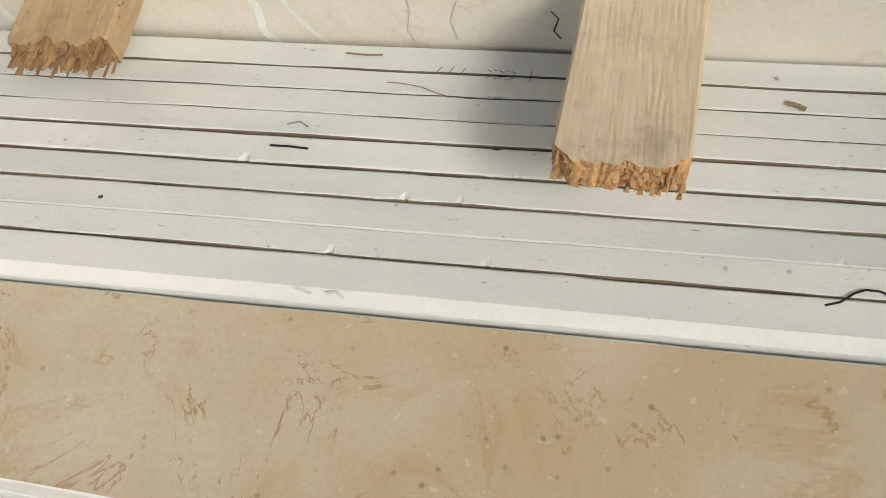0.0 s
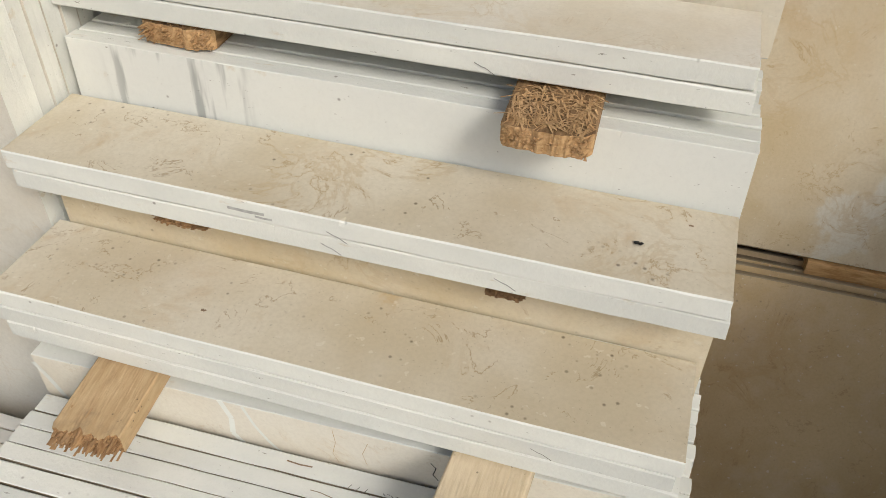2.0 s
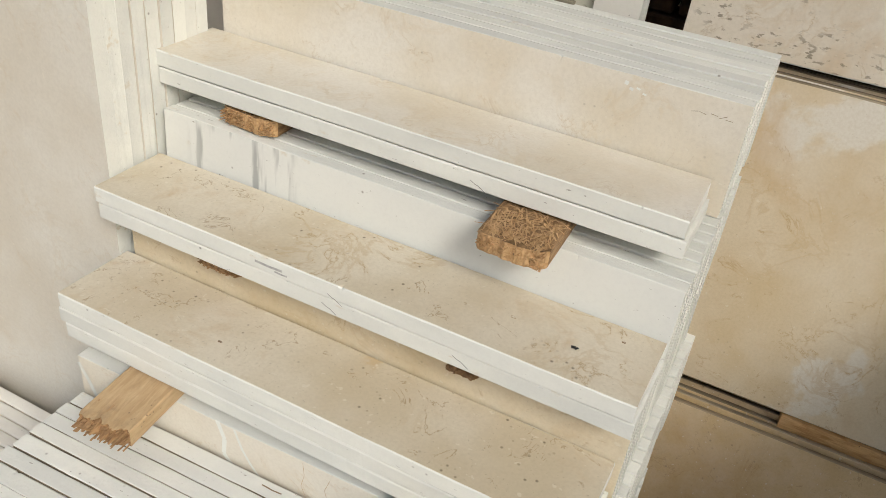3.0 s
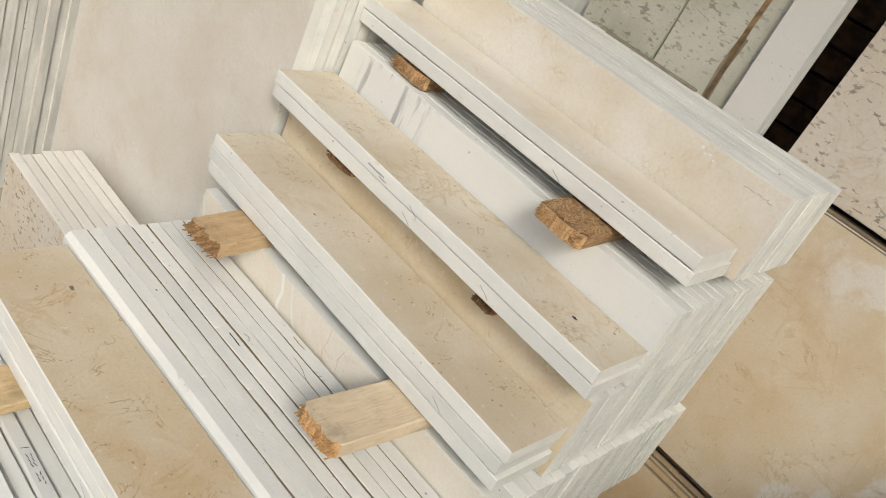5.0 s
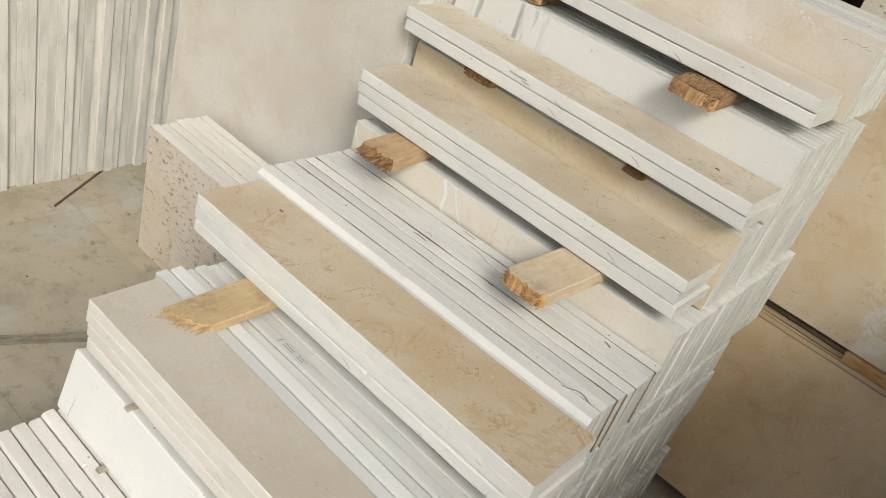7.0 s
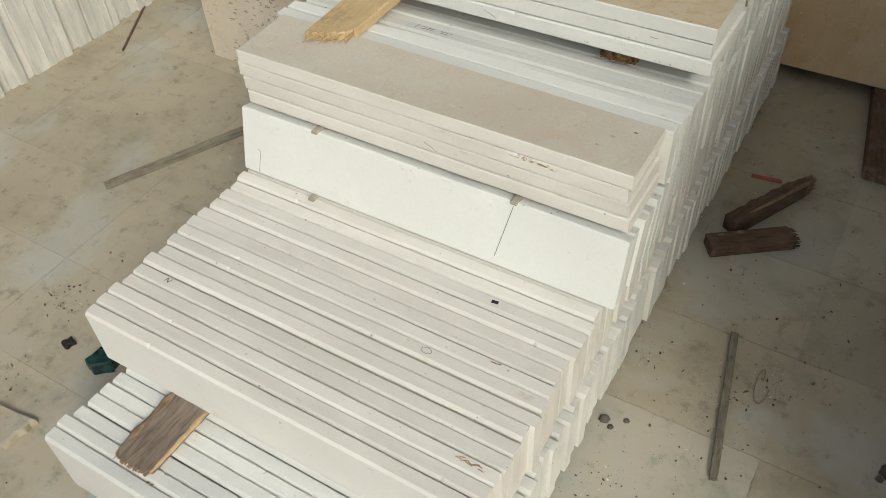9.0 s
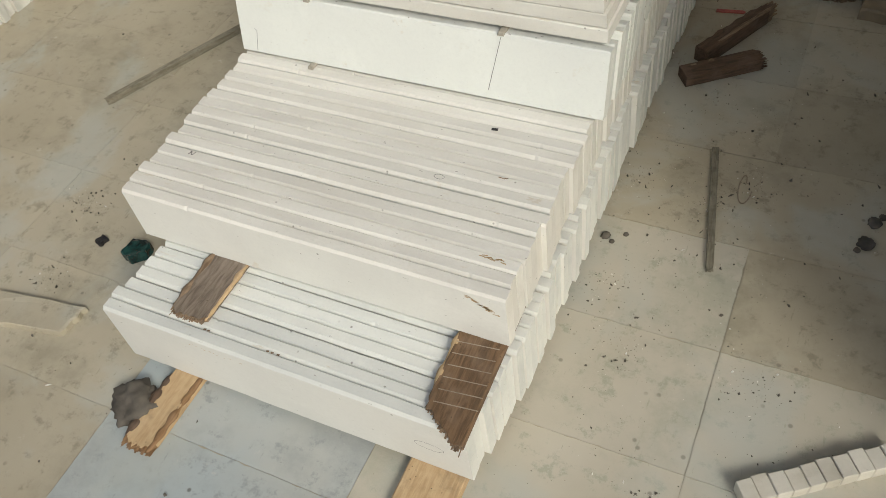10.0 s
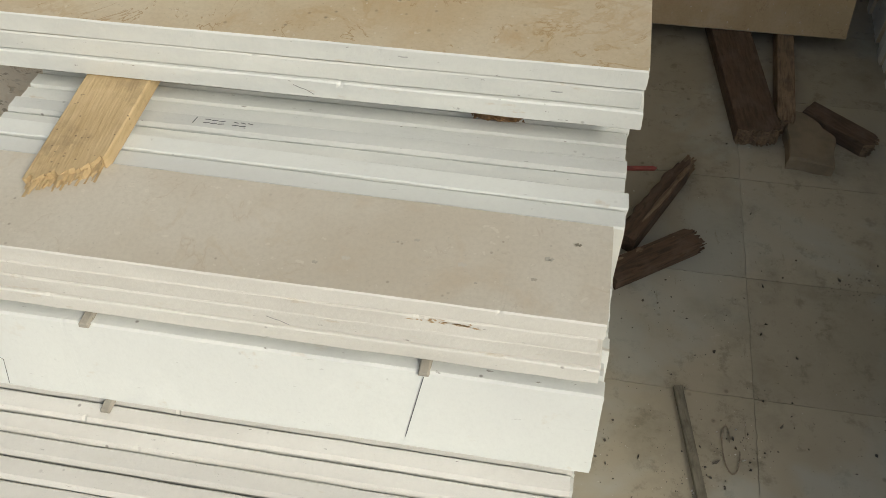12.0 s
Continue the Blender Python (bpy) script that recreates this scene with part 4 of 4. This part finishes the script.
plank(rng, "wooden_lath", "narrow brown lath under the leaning slabs", (0.972, 0.560), (0.946, 0.190), 0.028, 0.0, 0.0295, [OLDWOOD, OLDWOOD], "wooden lath", 0.004, 12)
plank(rng, "wooden_offcut", "dark wood offcut behind a broken stone", (0.985, 0.235), (1.075, 0.165), 0.034, 0.0, 0.025, [DARKWOOD, OLDWOOD], "wood offcut", 0.006, 20)
ragged_stone(rng, "broken_tile", [(0.945, 0.112), (1.012, 0.108), (1.020, 0.170), (0.982, 0.222), (0.950, 0.228)], 0.0, 0.022, BROWNSTONE, "brownish broken stone piece lying flat on the floor", "stone piece")


def grooved_offcut():
    """A marble offcut with saw grooves across its top, each rib a part."""
    bm = bmesh.new()
    box_into(bm, (0.001, 0.001, 0.0), (0.197, 0.025, 0.018))
    ob = new("marble_offcut", finish("marble_offcut", bm, PALEDUST))
    ob.matrix_basis = pose(0.950, -0.888, 0.0, 0, 0, 36)
    tagged(ob, "pale dusty marble offcut with saw grooves on the floor", "marble offcut")
    n = 10
    for i in range(n):
        rib = bmesh.new()
        box_into(rib, (0.20 * i / n, 0, 0), (0.20 * (i + 1) / n - 0.0012, 0.028 + rng.uniform(-0.003, 0.003), 0.021 + rng.uniform(-0.002, 0.002)))
        bmesh.ops.bevel(rib, geom=rib.edges[:], offset=0.0009, segments=1, affect="EDGES")
        piece = new("rib", finish("rib", rib, PALEDUST))
        piece.parent = ob


grooved_offcut()


def lump(x, y, r, material, label):
    bm = bmesh.new()
    bmesh.ops.create_icosphere(bm, subdivisions=4 if r > 0.02 else 3, radius=r)
    for v in bm.verts:
        n = noise.noise(v.co * 1.5 / r + Vector((x, y, 0)) * 9) * 0.35 + noise.noise(v.co * 4.4 / r) * 0.25
        v.co = v.co * (1 + n)
        v.co.z = max(v.co.z * 0.55, -r * 0.2)
    ob = new("lump", finish("lump", bm, material, smooth=True))
    ob.location = (x, y, r * 0.2)
    tagged(ob, label, "lump")


lump(0.150, -1.040, 0.034, LUMP, "grey crumbling cement lump beside a timber")
ragged_stone(rng, "broken_tile", [(-0.26, -1.03), (-0.04, -0.985), (-0.035, -0.932), (-0.20, -0.955)], 0.0, 0.012, FLOOR, "dusty broken tile lying on the floor", "broken tile")
ragged_stone(rng, "plastic_scrap", [(-0.050, -0.826), (-0.046, -0.795), (-0.014, -0.790), (-0.004, -0.812), (-0.028, -0.832)], 0.0, 0.018, BOTTLE, "crumpled dark green plastic scrap beside the pile", "plastic scrap")
ragged_stone(rng, "clod", [(-0.118, -0.815), (-0.104, -0.818), (-0.100, -0.804), (-0.112, -0.800)], 0.0, 0.008, INK, "small black clod on the floor", "clod")
plank(rng, "nail_rod", "thin rusty iron rod lying on the floor", (-0.775, 0.02), (-0.672, -0.152), 0.0045, 0.0, 0.004, [IRON, IRON], "iron rod", 0.001, 0)
plank(rng, "plastic_strip", "faded red plastic strip beside the pile", (0.700, 0.075), (0.752, 0.082), 0.008, 0.0, 0.003, [RED, RED], "plastic strip", 0.002, 0)
for hx, hy, hr in ((1.035, -0.385, 0.010), (1.045, -0.370, 0.006), (1.028, -0.430, 0.012), (1.018, -0.445, 0.005), (0.672, -0.532, 0.007), (0.684, -0.540, 0.004), (0.70, -0.52, 0.004)):
    lump(hx, hy, hr, LUMP, "small dark clod of dirt on the floor")


def wire(points, radius, label):
    cu = bpy.data.curves.new("wire", "CURVE")
    cu.dimensions, cu.bevel_depth, cu.bevel_resolution = "3D", radius, 1
    sp = cu.splines.new("POLY")
    sp.points.add(len(points) - 1)
    for p, q in zip(sp.points, points):
        p.co = (*q, 1)
    cu.materials.append(GREYWOOD)
    tagged(new("wire", cu), label, "wire")


wire([(0.838 + 0.007 * math.cos(a / 3) + 0.0006 * a, -0.365 + 0.026 * math.sin(a / 3) - 0.001 * a, 0.002) for a in range(21)], 0.0009, "thin bent grey wire loop on the floor")


def crumbs(n):
    """Loose grit and crumbs of stone over the floor."""
    bm = bmesh.new()
    nests = [(0.755, -0.72), (0.70, -0.62), (0.80, -0.42), (0.93, -0.72), (0.84, -0.93), (0.86, -0.37), (1.02, -0.10), (-0.14, -0.90), (-0.20, -0.75), (0.68, -0.40)]
    for _ in range(n):
        pick = rng.random()
        if pick < 0.30:
            hx, hy = nests[int(pick / 0.30 * len(nests))]
            x, y = rng.gauss(hx, 0.022), rng.gauss(hy, 0.018)
        elif pick < 0.7:
            x, y = rng.gauss(0.80, 0.16), rng.gauss(-0.45, 0.36)
        else:
            x, y = rng.uniform(-0.8, 1.3), rng.uniform(-1.3, 0.3)
        r = 0.0006 + 0.0026 * rng.random() ** 7
        m = pose(x, y, r * 0.3, rng.uniform(0, 360), rng.uniform(0, 360), rng.uniform(0, 360)) @ Matrix.Diagonal((r * rng.uniform(0.8, 2.2), r, r * 0.7, 1))
        vs = [bm.verts.new(m @ (Vector(p) * rng.uniform(0.45, 1.15))) for p in ((1, 0, 0), (-1, 0, 0), (0, 1, 0), (0, -1, 0), (0, 0, 1), (0, 0, -1))]
        k = 0 if rng.random() < 0.86 else 1
        for a in (0, 1):
            for b in (2, 3):
                for c in (4, 5):
                    bm.faces.new((vs[a], vs[b], vs[c])).material_index = k
    bmesh.ops.recalc_face_normals(bm, faces=bm.faces)
    tagged(new("grit", finish("grit", bm, [LUMP, WARM_WHITE])), "scattered dark and pale grit on the floor", "grit", kind="stuff")


crumbs(2600)

# ---- floor tiles ----
TILE, WIDE, GAP = 0.19, 0.38, 0.0005


def tile_mesh(mat):
    """A cement tile with a crumbling, uneven rim."""
    bm = bmesh.new()
    rim = []
    for (ax, ay), (bx, by) in zip(((0, 0), (WIDE, 0), (WIDE, TILE), (0, TILE)), ((WIDE, 0), (WIDE, TILE), (0, TILE), (0, 0))):
        steps = round((abs(bx - ax) + abs(by - ay)) / 0.010)
        for k in range(steps):
            px, py = ax + (bx - ax) * k / steps, ay + (by - ay) * k / steps
            inset = GAP * 0.5 + 0.0020 * rng.random() ** 6
            rim.append((min(max(px, inset), WIDE - inset), min(max(py, inset), TILE - inset)))
    top = [bm.verts.new((px, py, 0.0)) for px, py in rim]
    low = [bm.verts.new((px, py, -0.010)) for px, py in rim]
    bm.faces.new(top)
    for k in range(len(rim)):
        bm.faces.new((low[k], low[(k + 1) % len(rim)], top[(k + 1) % len(rim)], top[k]))
    return finish("floor_tile", bm, mat)


# These paler tiles stand where the sun reaches the floor beside the pile.
lit_tiles = [tile_mesh(LITFLOOR) for _ in range(3)]
grey_tiles, blue_tile = [tile_mesh(FLOOR) for _ in range(6)], tile_mesh(BLUEFLOOR)
for i in range(-6, 2):
    for j in range(-5, 7):
        tx, ty = 0.877 + WIDE * i, -0.68 + TILE * j
        cx, cy = tx + WIDE / 2, ty + TILE / 2
        ob = new("floor_tile", blue_tile if 0.0 < cx < 0.6 and cy < -0.93 else rng.choice(lit_tiles) if (0.55 < cx < 1.0 and cy < -0.58) or (1.0 < cx < 1.3 and cy < -0.75) else rng.choice(grey_tiles))
        ob.parent = floor
        ob.matrix_parent_inverse = floor.matrix_basis.inverted()
        ob.location = (tx, ty, rng.uniform(-0.0004, 0.0))
